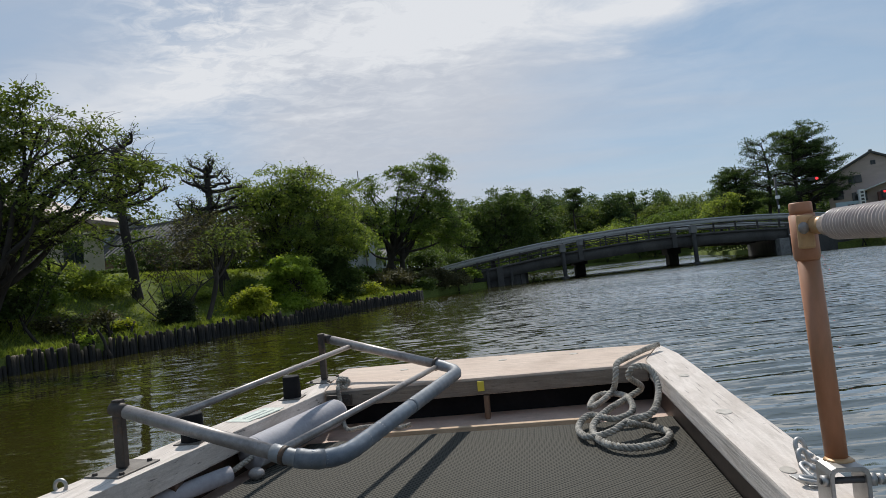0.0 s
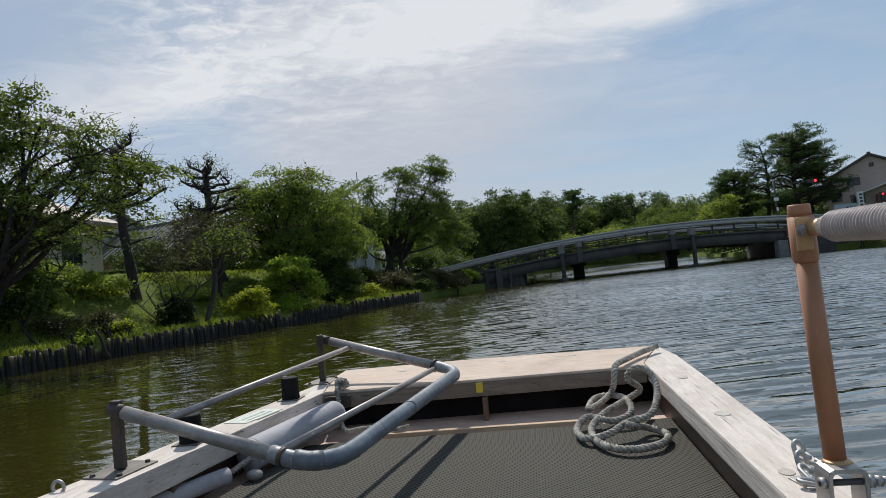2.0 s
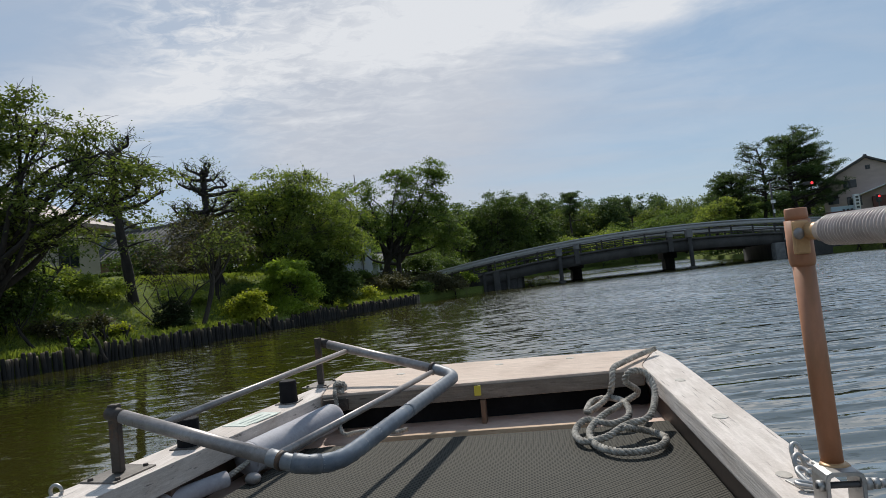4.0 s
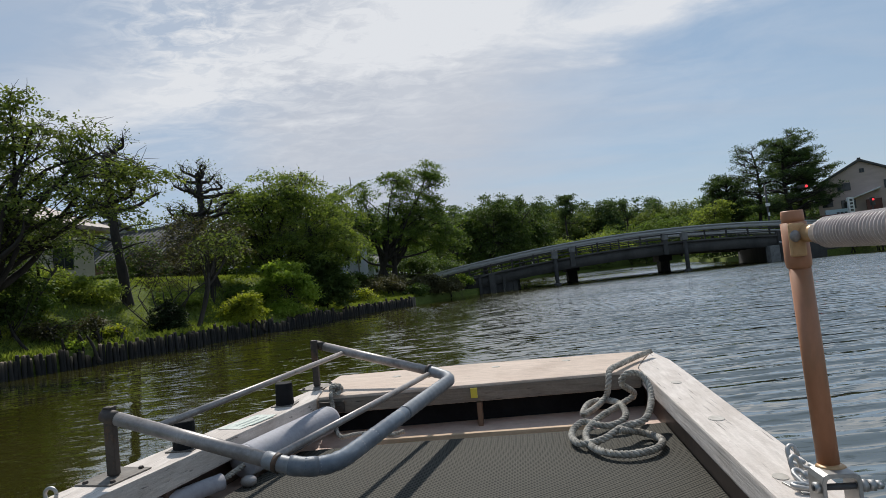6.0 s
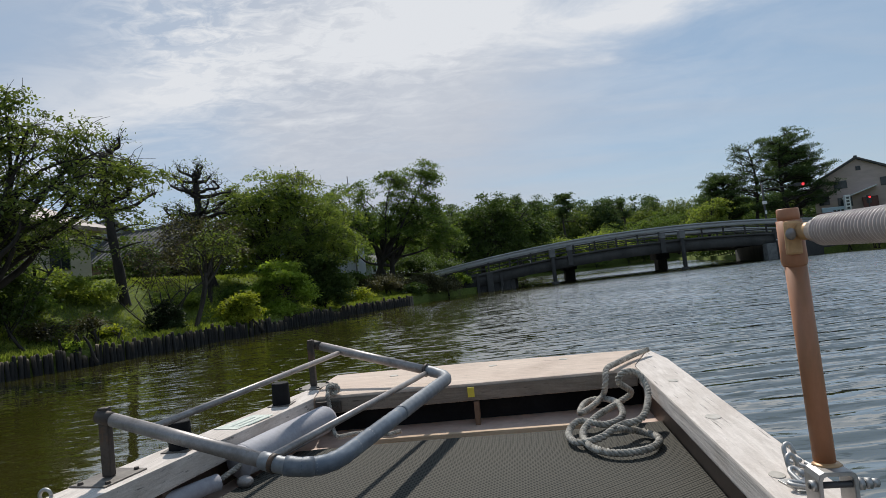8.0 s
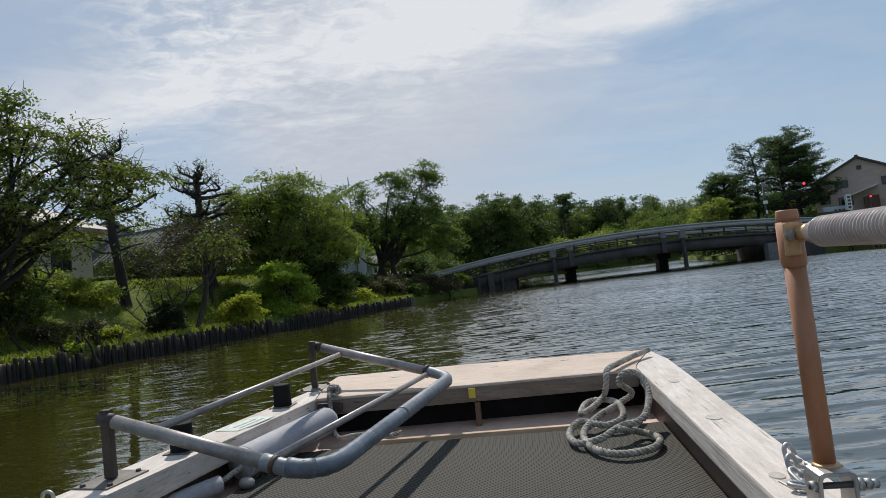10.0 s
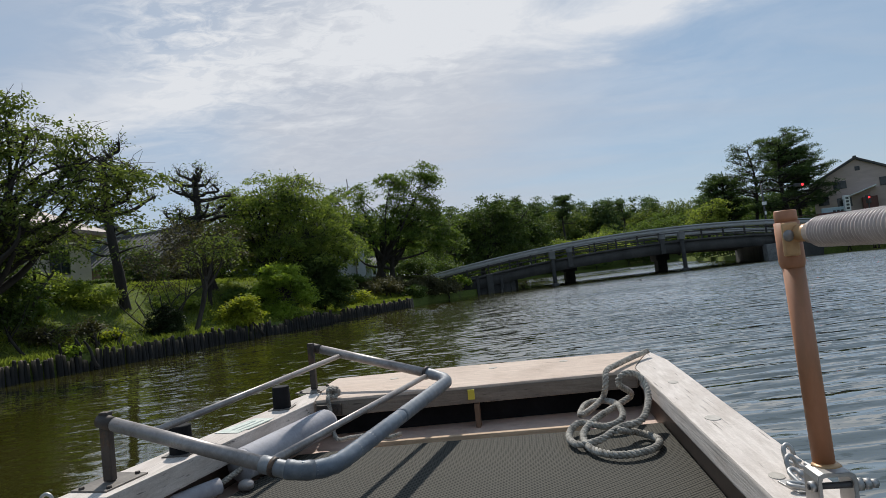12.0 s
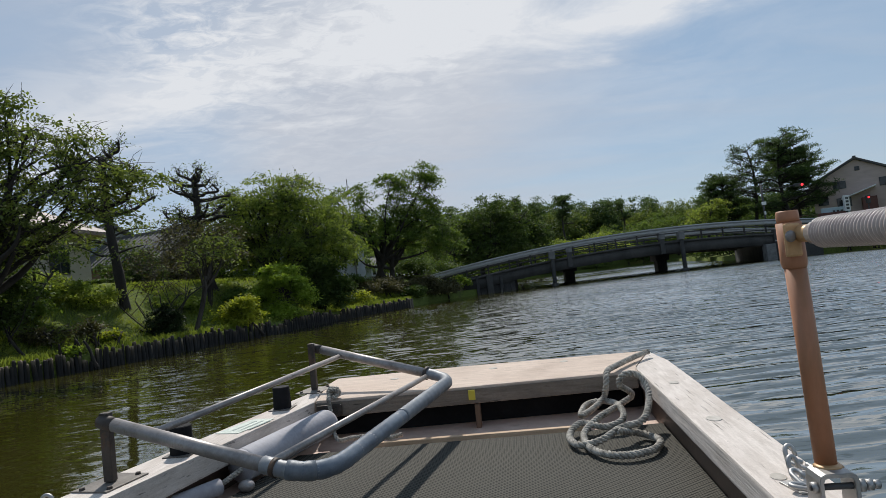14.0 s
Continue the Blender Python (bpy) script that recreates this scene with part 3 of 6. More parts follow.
def land_height(x, y, d):
    """Height of the land at a place, d metres behind the water's edge."""
    top = np.where(x < 4.0, 2.55 - 0.55 * np.clip((y - 30) / 14, 0, 1), np.where(y > 52, 1.9, 1.75))
    rise = np.clip((d - 0.4) / np.where(x < 4.0, 5.8, 6.0), 0, 1)
    rise = rise * rise * (3 - 2 * rise)
    return 0.43 + (top - 0.43) * rise


def foot_z(x, y):
    """Height of the bank at a spot on the west side."""
    back = (np.interp(y, [p[1] for p in LEFT], [p[0] for p in LEFT]) - x) * 0.92
    return float(land_height(np.float64(x), np.float64(y), back)) - 0.06


def build_ground():
    loop = np.vstack([resample(LEFT, 1.2), resample(FAR, 4.0), resample(RIGHT, 2.5)])
    n = len(loop)
    t = np.roll(loop, -1, 0) - np.roll(loop, 1, 0)
    nor = np.stack([-t[:, 1], t[:, 0]], 1)
    nor /= np.linalg.norm(nor, axis=1)[:, None]
    mid = loop.mean(0)
    rings = [np.c_[loop, np.full(n, -0.7)]]
    for d in (0.06, 0.3, 0.8, 1.5, 2.4, 3.4, 4.6, 6.0, 7.6, 9.5):
        q = loop + nor * d
        z = land_height(loop[:, 0], loop[:, 1], d)
        z = z + np.array([0.10 * min(d, 2) * (noise.noise((a * 0.45, b * 0.45, 3)) + 0.4 * noise.noise((a * 1.7, b * 1.7, 8))) for a, b in q])
        rings.append(np.c_[q, z])
    base = rings[-1]
    ang = np.arctan2(base[:, 1] - 30, base[:, 0] - 8)
    ang = np.unwrap(ang)
    ring_far = np.stack([8 + 2600 * np.cos(ang), 30 + 2600 * np.sin(ang)], 1)
    for k in (0.004, 0.012, 0.04, 0.15, 1.0):
        q = base[:, :2] * (1 - k) + ring_far * k
        rings.append(np.c_[q, base[:, 2] * (1 - k) + 2.0 * k])
    v = np.vstack(rings)
    i = np.arange(len(rings) - 1)[:, None] * n
    j = np.arange(n)[None]
    k = (j + 1) % n
    f = np.stack([i + j, i + n + j, i + n + k, i + k], -1).reshape(-1, 4)
    ob = new("ground", raw("ground", v, f, GROUND, True))
    return tagged(ob, "grassy earth bank and land behind the canal edge", "ground", kind="structure")


build_ground()
wv = [(-40, -155, 0), (60, -155, 0), (60, 125, 0), (-40, 125, 0)]
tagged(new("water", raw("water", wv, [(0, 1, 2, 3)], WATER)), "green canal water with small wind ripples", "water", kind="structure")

# ---- the boat that carries the viewer ----
BOAT = pose(-0.014, 0.01575, 0.45, 1.1, 1.3, -7.13) @ Matrix.Scale(1.75, 4)      # deck level and heading; local y runs to the bow, one unit is 1.75 m
GT, GB = 0.09, 0.05                                     # top and underside of the gunwale timbers, above the mat


def build_boat():
    boat = thing("tour_boat", "flat wooden canal tour boat with weathered gunwales, floating on the water", "boat", BOAT)
    # timbers
    part("starboard_gunwale", prism(bmesh.new(), [(0.275, 1.775), (0.262, -2.9), (0.345, -2.91), (0.352, 0.0), (0.358, 0.90), (0.364, 1.258), (0.372, 1.61), (0.376, 1.85), (0.362, 2.035)], GB - 0.001, GT, 0.004), WOOD_Y, boat, "pale weathered timber with round wood plugs")
    part("port_gunwale", prism(bmesh.new(), [(-0.565, 1.632), (-0.695, 0.945), (-1.385, -2.75), (-1.485, -2.74), (-0.786, 0.974), (-0.605, 1.86)], GB - 0.006, GT, 0.004), WOOD_Y, boat, "pale weathered timber")
    part("bow_plank", prism(bmesh.new(), [(-0.562, 1.634), (0.272, 1.716), (0.274, 1.779), (0.359, 2.037), (-0.2, 2.016), (-0.602, 1.975), (-0.603, 1.862)], GB - 0.004, GT + 0.002, 0.005), WOOD_X, boat, "wide pale weathered bow plank")
    for x, y, r in ((0.321, 1.536, 0.0145), (0.312, 1.198, 0.017), (0.303, 0.888, 0.0125), (0.318, 0.30, 0.017)):
        bm = bmesh.new()
        bmesh.ops.create_cone(bm, segments=20, radius1=r, radius2=r * 0.96, depth=0.004, cap_ends=True, matrix=pose(x, y, GT - 0.0008) @ Matrix.Diagonal((0.8, 1.1, 1, 1)))
        part("wood_plug", bm, PLUG, boat)
    for x, y in ((-0.11, 1.93), (-0.40, 1.88), (0.10, 1.955)):
        bm = bmesh.new()
        bmesh.ops.create_cone(bm, segments=16, radius1=0.013, radius2=0.0125, depth=0.004, cap_ends=True, matrix=pose(x, y, GT + 0.001))
        part("wood_plug", bm, PLUG, boat)
    # strip that darkens the plank's near face by colour, as its shade
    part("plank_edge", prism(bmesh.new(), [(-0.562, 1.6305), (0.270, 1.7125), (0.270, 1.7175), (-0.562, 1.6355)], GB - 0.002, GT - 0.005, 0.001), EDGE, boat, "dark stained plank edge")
    part("wall_lining", prism(bmesh.new(), [(0.289, 1.66), (0.287, 1.0), (0.277, -2.8), (0.283, -2.8), (0.2925, 1.66)], -0.012, GB - 0.002), HULL, boat, "dark brown inner hull lining")
    # hull
    part("starboard_hull_side", prism(bmesh.new(), [(0.292, 1.95), (0.280, -2.9), (0.338, -2.91), (0.344, 0.0), (0.350, 0.90), (0.358, 1.258), (0.356, 1.97)], -0.85, GB - 0.003), HULL, boat, "dark brown hull side")
    part("port_hull_side", prism(bmesh.new(), [(-0.592, 1.80), (-0.715, 0.945), (-1.405, -2.75), (-1.475, -2.74), (-0.778, 0.974), (-0.604, 1.88)], -0.85, GB - 0.008), HULL, boat, "dark brown hull side")
    part("bow_transom", prism(bmesh.new(), [(-0.595, 1.90), (0.352, 1.965), (0.352, 2.005), (-0.595, 1.95)], -0.85, GB - 0.006), HULL, boat, "dark brown bow board")
    part("stern_board", prism(bmesh.new(), [(-1.48, -2.745), (0.35, -2.915), (0.345, -2.965), (-1.485, -2.795)], -0.85, 0.092), HULL, boat)
    part("deck", prism(bmesh.new(), [(-0.585, 1.88), (-0.71, 0.945), (-1.40, -2.75), (0.285, -2.9), (0.292, 1.94)], -0.10, -0.016), PLY, boat, "worn red-brown plywood deck")
    # black panel added in place of the deep shade below the plank
    part("shade_panel", prism(bmesh.new(), [(-0.575, 1.700), (0.287, 1.782), (0.287, 1.790), (-0.575, 1.708)], -0.0155, GB - 0.0065), RUBBER, boat, "black panel standing for the deep shade under the bow plank")
    part("edge_strip", prism(bmesh.new(), [(-0.40, 1.508), (0.115, 1.533), (0.115, 1.549), (-0.40, 1.524)], -0.015, 0.006, 0.002), LIP, boat, "pale bare wood strip")
    part("strut", boxm((-0.153, 1.668, -0.016), (-0.140, 1.70, GB - 0.005), 0.002), BROWNWALL, boat, "small wooden support under the bow plank")
    part("side_rib", boxm((-0.700, 1.10, -0.016), (-0.676, 1.13, GB - 0.006), 0.002), HULL, boat)
    part("side_rib", boxm((-0.712, 0.93, -0.016), (-0.690, 0.96, GB - 0.006), 0.002), PLY, boat)
    part("tag", boxm((-0.166, 1.6655, GT - 0.032), (-0.149, 1.6715, GT - 0.007)), YELLOW, boat, "small yellow tag on the plank edge")
    # corner bolts by the bow joint
    for x, y in ((-0.540, 1.6215), (-0.506, 1.6215)):
        bm = bmesh.new()
        bmesh.ops.create_cone(bm, segments=8, radius1=0.007, radius2=0.006, depth=0.008, cap_ends=True, matrix=pose(x, y, 0.066, 90))
        part("bolt", bm, RUST, boat)
    part("corner_plate", boxm((-0.556, 1.6225, GB + 0.002), (-0.492, 1.6335, GT - 0.010), 0.001), RUST, boat, "dark steel corner plate")
    # name plate on the port gunwale
    plate = part("painted_plate", prism(bmesh.new(), [(-0.699, 1.352), (-0.640, 1.340), (-0.607, 1.462), (-0.660, 1.474)], GT + 0.0002, GT + 0.0014), PLATE, boat, "worn green-grey painted plate")
    for k in range(3):
        part("bar", prism(bmesh.new(), [(-0.668 + 0.018 * k, 1.368), (-0.662 + 0.018 * k, 1.367), (-0.642 + 0.018 * k, 1.445), (-0.648 + 0.018 * k, 1.446)], GT + 0.0014, GT + 0.0018), PLATE_D, plate)
    # folding pipe guard on two posts
    n_top, f_top, near_c, far_c = Vector((-0.746, 1.043, 0.198)), Vector((-0.628, 1.83, 0.211)), Vector((-0.326, 0.931, 0.110)), Vector((-0.205, 1.662, 0.117))
    for q, foot, lab in ((n_top, (-0.735, 1.043), "rusty steel post"), (f_top, (-0.618, 1.80), "rusty steel post")):
        fx, fy = foot
        post = part("post", boxm((-0.0085, -0.0075, 0), (0.0085, 0.0075, q.z - GT + 0.010), 0.002, Matrix.Translation((fx, fy, GT + 0.004))), RUST, boat, lab)
        foot_plate = part("foot_plate", boxm((-0.037, -0.048, 0), (0.037, 0.048, 0.003), 0.001, Matrix.Translation((fx, fy, GT)) @ pose(0, 0, 0, 0, 0, -10)), FOOT, post)
        for dx, dy in ((-0.027, -0.037), (0.024, -0.039), (-0.020, 0.039), (0.028, 0.035)):
            bm = bmesh.new()
            bmesh.ops.create_cone(bm, segments=8, radius1=0.005, radius2=0.004, depth=0.004, cap_ends=True, matrix=pose(fx + dx, fy + dy, GT + 0.005))
            part("bolt", bm, RUST, post)
    along_n, along_f, bar = (near_c - n_top).normalized(), (far_c - f_top).normalized(), (far_c - near_c).normalized()
    guard = tube("guard_pipe", [tuple(n_top + along_n * 0.004), tuple(near_c - along_n * 0.075)], 0.0120, GALV, boat, 16, label="grey galvanised pipe arm")
    tube("sleeve", [tuple(n_top + along_n * 0.002), tuple(n_top + along_n * 0.034)], np.array([0.0128, 0.0124]), RUST, guard, 16, label="rusty sleeve at the post")
    far_arm = tube("guard_pipe", [tuple(f_top + along_f * 0.004), tuple(far_c - along_f * 0.065)], 0.0122, GALV, boat, 16, label="grey galvanised pipe arm")
    tube("sleeve", [tuple(f_top + along_f * 0.002), tuple(f_top + along_f * 0.040)], np.array([0.0130, 0.0126]), RUST, far_arm, 16, label="rusty sleeve at the post")

    def fillet(p, c, q, n=7):
        return [p * (1 - t) ** 2 + c * 2 * t * (1 - t) + q * t * t for t in (i / (n - 1) for i in range(n))]

    bend = [near_c - along_n * 0.10] + fillet(near_c - along_n * 0.085, near_c, near_c + bar * 0.10) + [near_c + bar * 0.22, near_c + bar * 0.36, far_c - bar * 0.20] + fillet(far_c - bar * 0.06, far_c, far_c - along_f * 0.06) + [far_c - along_f * 0.075]
    path = smooth_path([tuple(v) for v in bend], 0.012)[0]
    rr = 0.0138 + 0.0008 * np.sin(np.arange(len(path)) * 1.7) * np.sin(np.arange(len(path)) * 0.53)
    wrap = part("taped_bar", raw("taped_bar", *tube_arrays(path, rr, 16), TAPE, True), TAPE, boat, "pipe wrapped in shiny blue-grey tape")
    lap = smooth_path([tuple(v) for v in bend[3:10]], 0.010)[0]
    part("tape_wrap", raw("tape_wrap", *tube_arrays(lap, 0.0147 + 0.0006 * np.sin(np.arange(len(lap)) * 2.3), 16), TAPE_D, True), TAPE_D, wrap, "darker blue tape wound round the bend")
    for i0, i1, mt, lab in ((9, 13, TAPE_L, "pale shiny tape wound round the pipe"), (2, 5, TAPE_L, "pale shiny tape wound round the bend")):
        lap2 = smooth_path([tuple(v) for v in bend[i0:i1]], 0.008)[0]
        part("tape_wrap", raw("tape_wrap", *tube_arrays(lap2, 0.0151 + 0.0005 * np.sin(np.arange(len(lap2)) * 1.9), 16), mt, True), mt, wrap, lab)
    tube("collar", [tuple(near_c - along_n * 0.082), tuple(near_c - along_n * 0.074)], 0.0152, RUST, boat, 16)
    tube("collar", [tuple(far_c - along_f * 0.078), tuple(far_c - along_f * 0.070)], 0.0172, RUST, boat, 16)
    for a, b in (((-0.530, 1.790, 0.184), (-0.631, 1.014, 0.178)), ((-0.270, 1.685, 0.126), (-0.412, 0.953, 0.131))):
        tube("cross_bar", [a, b], 0.0066, GALV, boat, 12, label="thin galvanised cross bar")
    # a shackle ring standing on the port gunwale
    a = np.linspace(0, 2 * math.pi, 25)
    tube("shackle_ring", [(-0.781 + 0.010 * math.cos(k), 0.950, GT + 0.006 + 0.010 * math.sin(k)) for k in a], 0.003, STEEL, boat, 8, label="small steel shackle ring")
    # black rubber bollards
    for x, y in ((-0.629, 1.575), (-0.694, 1.205)):
        bm = bmesh.new()
        bmesh.ops.create_cone(bm, segments=24, radius1=0.0225, radius2=0.021, depth=0.056, cap_ends=True, matrix=pose(x, y, GT + 0.028))
        bmesh.ops.bevel(bm, geom=[e for e in bm.edges if e.calc_length() < 0.01 and e.verts[0].co.z > GT + 0.05], offset=0.0015, segments=1, affect="EDGES")
        b = part("bollard", bm, RUBBER, boat, "short black rubber bollard")
        part("foot_plate", boxm((x - 0.027, y - 0.027, GT), (x + 0.027, y + 0.027, GT + 0.0025)), FOOT, b)
    return boat


boat = build_boat()


def build_canopy_post():
    """The tan post of the folding roof, standing in a steel clevis on the gunwale, with its hose-covered beam."""
    c = thing("canopy_post", "tan painted steel roof post bolted to the boat's gunwale", "post", BOAT @ Matrix.Translation((0, 0, 0.40)) @ Matrix.Scale(0.873, 4) @ Matrix.Translation((0, 0, -0.40)))
    x, y = 0.370, 0.905
    foot = (x, y, 0.0955)
    tube("pole", [foot, (x - 0.010, y, 0.364)], 0.0136, POLE, c, 20)
    sock = tube("socket", [(x - 0.0105, y, 0.357), (x - 0.0105, y, 0.361), (x - 0.0107, y, 0.366), (x - 0.0125, y, 0.4185)], np.array([0.0140, 0.0155, 0.0162, 0.0158]), POLE, c, 20, label="tan pipe socket")
    part("cap", raw("cap", *tube_arrays([(x - 0.0125, y, 0.418), (x - 0.0128, y, 0.424), (x - 0.013, y, 0.4325), (x - 0.013, y, 0.434)], np.array([0.0138, 0.0142, 0.0138, 0.0128]), 20), POLE, True), POLE, sock)
    part("lug", boxm((-0.0105, -0.0225, -0.024), (0.0105, -0.0165, 0.020), 0.003, Matrix.Translation((x - 0.018, y + 0.002, 0.397)) @ pose(0, 0, 0, 0, 0, 5)), BRASS, sock, "yellowed steel lug")
    bm = bmesh.new()
    bmesh.ops.create_uvsphere(bm, u_segments=14, v_segments=8, radius=0.0068, matrix=Matrix.Translation((x - 0.020, y - 0.0215, 0.400)) @ Matrix.Diagonal((1, 0.7, 1.15, 1)))
    part("bolt", bm, GALV, sock, "", True)
    tube("elbow", [(x - 0.008, y - 0.004, 0.403), (x - 0.002, y - 0.03, 0.402), (x, y - 0.055, 0.4015)], 0.0115, BRASS, c, 14, label="yellowed beam end")
    tube("beam", [(x, y - 0.045, 0.4015), (x, -2.2, 0.405)], 0.0145, GALV, c, 14)
    # corrugated hose over the beam
    s = np.arange(0, 1.7, 0.00115)
    path = np.stack([np.full_like(s, x), y - 0.062 - s, 0.4015 + 0.001 * s], 1)
    r = 0.0178 + 0.0016 * np.clip(np.sin(s * 2 * math.pi / 0.0072) * 1.6, -1, 1)
    r[:6] = 0.0165
    part("hose", raw("hose", *tube_arrays(path, r, 20), HOSE, True), HOSE, c, "grey corrugated plastic hose")
    # clevis: a bent strap standing on the gunwale, with a cross bolt; chain links beside it
    for lo_y, hi_y, nm, lab in ((0.866, 0.908, "clevis", "stainless bent strap clevis"),):
        outer = [(0.3440, 0.0455), (0.3440, 0.088), (0.3465, 0.0945), (0.3525, 0.0975), (0.3830, 0.0975), (0.3895, 0.0945), (0.3920, 0.088), (0.3920, 0.0455)]
        inner = [(0.3865, 0.0455), (0.3865, 0.086), (0.3845, 0.0905), (0.3810, 0.0920), (0.3550, 0.0920), (0.3515, 0.0905), (0.3495, 0.086), (0.3495, 0.0455)]
        bm = bmesh.new()
        n = len(outer)
        rows = []
        for yy in (lo_y, hi_y):
            rows.append(([bm.verts.new((px, yy, pz)) for px, pz in outer], [bm.verts.new((px, yy, pz)) for px, pz in inner[::-1]]))
        (of, nf), (ob_, nb) = rows
        for i in range(n - 1):
            bm.faces.new((of[i], of[i + 1], nf[i + 1], nf[i]))
            bm.faces.new((ob_[i], nb[i], nb[i + 1], ob_[i + 1]))
            bm.faces.new((of[i], ob_[i], ob_[i + 1], of[i + 1]))
            bm.faces.new((nf[i], nf[i + 1], nb[i + 1], nb[i]))
        for i in (0, n - 1):
            bm.faces.new((of[i], nf[i], nb[i], ob_[i]))
        bmesh.ops.recalc_face_normals(bm, faces=bm.faces)
        bmesh.ops.bevel(bm, geom=[e for e in bm.edges if abs(e.verts[0].co.y - e.verts[1].co.y) < 1e-6], offset=0.0009, segments=2, affect="EDGES")
        part(nm, bm, STEEL, c, lab)
    tube("cross_bolt", [(0.335, 0.874, 0.0795), (0.4185, 0.874, 0.0795)], 0.0042, DARKMETAL, c, 10)
    for bx, r in ((0.3400, 0.0075), (0.3960, 0.0085), (0.4055, 0.0075), (0.4140, 0.0060)):
        tube("nut", [(bx - 0.0035, 0.874, 0.0795), (bx + 0.0035, 0.874, 0.0795)], r, STEEL, c, 6)
    tube("weld_ring", [(x - 0.0003, y - 0.006, 0.0970), (x - 0.0003, y - 0.006, 0.1000)], np.array([0.0185, 0.0150]), BRASS, c, 20)
    part("lug_plate", boxm((-0.008, -0.026, 0), (0.010, 0.026, 0.0025), 0.0008, pose(0.352, 0.968, 0.0452, 0, 0, 12)), STEEL, c, "thin steel lug plate")
    for px, py, pz, rx, rz, s2 in ((0.386, 1.066, 0.0580, 70, 10, 0.95), (0.386, 1.035, 0.0565, 12, 40, 1.0), (0.369, 1.010, 0.0580, 70, 20, 1.0), (0.364, 0.978, 0.0560, 20, 12, 1.0), (0.356, 0.950, 0.0530, 8, 70, 0.9)):
        a = np.linspace(0, 2 * math.pi, 29)
        link = np.stack([0.0075 * np.cos(a), 0.0120 * np.sin(a) + 0.006 * np.sign(np.sin(a)), 0 * a], 1) * s2
        m = pose(px, py, pz, rx, 0, rz)
        link = [tuple(m @ Vector(q)) for q in link]
        tube("chain_link", link, 0.0036, STEEL, c, 8, label="stainless chain link")
    return c


build_canopy_post()

# unseen roof, inferred from the beam, added to shade faces towards the viewer
roof = thing("canopy_roof", "plain low tan canopy roof over the rear of the boat, out of view", "canopy", BOAT)
bm = bmesh.new()
arch = [(-1.20 + 1.60 * k / 12, 0.43 + 0.10 * math.sin(math.pi * k / 12)) for k in range(13)]
for a, b in zip(arch[:-1], arch[1:]):
    box(bm, (-0.02, -2.6, -0.006), ((b[0] - a[0]) + 0.02, -0.45, 0.006), 0, Matrix.Translation((a[0], 0, a[1])) @ pose(0, 0, 0, 0, -math.degrees(math.atan2(b[1] - a[1], b[0] - a[0])), 0))
part("sheet", bm, HOSE, roof)
for yy in (-0.5, -2.5):
    tube("post", [(-1.15, yy, -0.02), (-1.18, yy, 0.43)], 0.015, POLE, roof, 12)
    tube("post", [(0.355, yy, 0.03), (0.385, yy, 0.44)], 0.015, POLE, roof, 12)
lone("floor_mat", prism(bmesh.new(), [(-0.560, 1.470), (-0.30, 1.496), (0.10, 1.515), (0.287, 1.54), (0.285, 1.0), (0.275, -2.7), (-1.30, -2.6), (-0.650, 0.945)], -0.015, 0.0, 0.002), MAT, "dark grey-green woven plastic mat on the deck", "mat", BOAT)

ROPE_A = [(0.339, 1.915), (0.281, 1.836), (0.220, 1.728), (0.188, 1.655), (0.179, 1.625), (0.171, 1.640), (0.141, 1.601), (0.105, 1.536), (0.127, 1.640), (0.166, 1.650), (0.196, 1.577), (0.193, 1.486), (0.152, 1.461), (0.100, 1.488), (0.070, 1.441), (0.078, 1.360), (0.124, 1.354)]
ROPE_AZ = [0.108, 0.106, 0.106, 0.106, 0.080, 0.045, 0.030, 0.030, 0.030, 0.035, 0.040, 0.030, 0.020, 0.025, 0.014, 0.014, 0.020]
ROPE_B = [(0.173, 1.387), (0.224, 1.406), (0.255, 1.492), (0.247, 1.532), (0.213, 1.526), (0.199, 1.540), (0.232, 1.585), (0.203, 1.581), (0.139, 1.500), (0.100, 1.434), (0.106, 1.322), (0.154, 1.272), (0.216, 1.293), (0.244, 1.354), (0.221, 1.411), (0.164, 1.367)]
ROPE_BZ = [0.035, 0.045, 0.075, 0.110, 0.120, 0.095, 0.060, 0.040, 0.030, 0.014, 0.013, 0.013, 0.013, 0.013, 0.013, 0.035]
coil = [(x, y, z) for (x, y), z in zip(ROPE_A + ROPE_B, ROPE_AZ + ROPE_BZ)]
lone("mooring_rope", rope_mesh("mooring_rope", coil, 0.0080, ROPE), ROPE, "grey three-strand mooring rope coiled on the mat", "rope", BOAT)
knot = [(-0.515 + 0.012 * math.cos(a * 2.1), 1.642 + 0.013 * math.sin(a * 1.3), 0.108 + 0.010 * math.sin(a * 1.9 + 1)) for a in np.linspace(0, 11, 24)]
lashing = knot + [(-0.520, 1.612, 0.10), (-0.515, 1.606, 0.07), (-0.503, 1.572, 0.035), (-0.478, 1.530, 0.014), (-0.449, 1.545, 0.013), (-0.401, 1.552, 0.013), (-0.350, 1.525, 0.013), (-0.325, 1.545, 0.013)]
lone("lashing_rope", rope_mesh("lashing_rope", lashing, 0.0060, ROPE), ROPE, "grey rope knotted to the bow plank and hanging inside", "rope", BOAT)
lone("fender", raw("fender", *tube_arrays(smooth_path([(-0.520, 1.565, 0.048), (-0.5205, 1.56, 0.048), (-0.55, 1.47, 0.045), (-0.605, 1.282, 0.040), (-0.606, 1.278, 0.040)], 0.01)[0], 0.0335, 24), FOAM, True), FOAM, "fat pale grey foam fender lying inside the gunwale", "fender", BOAT)
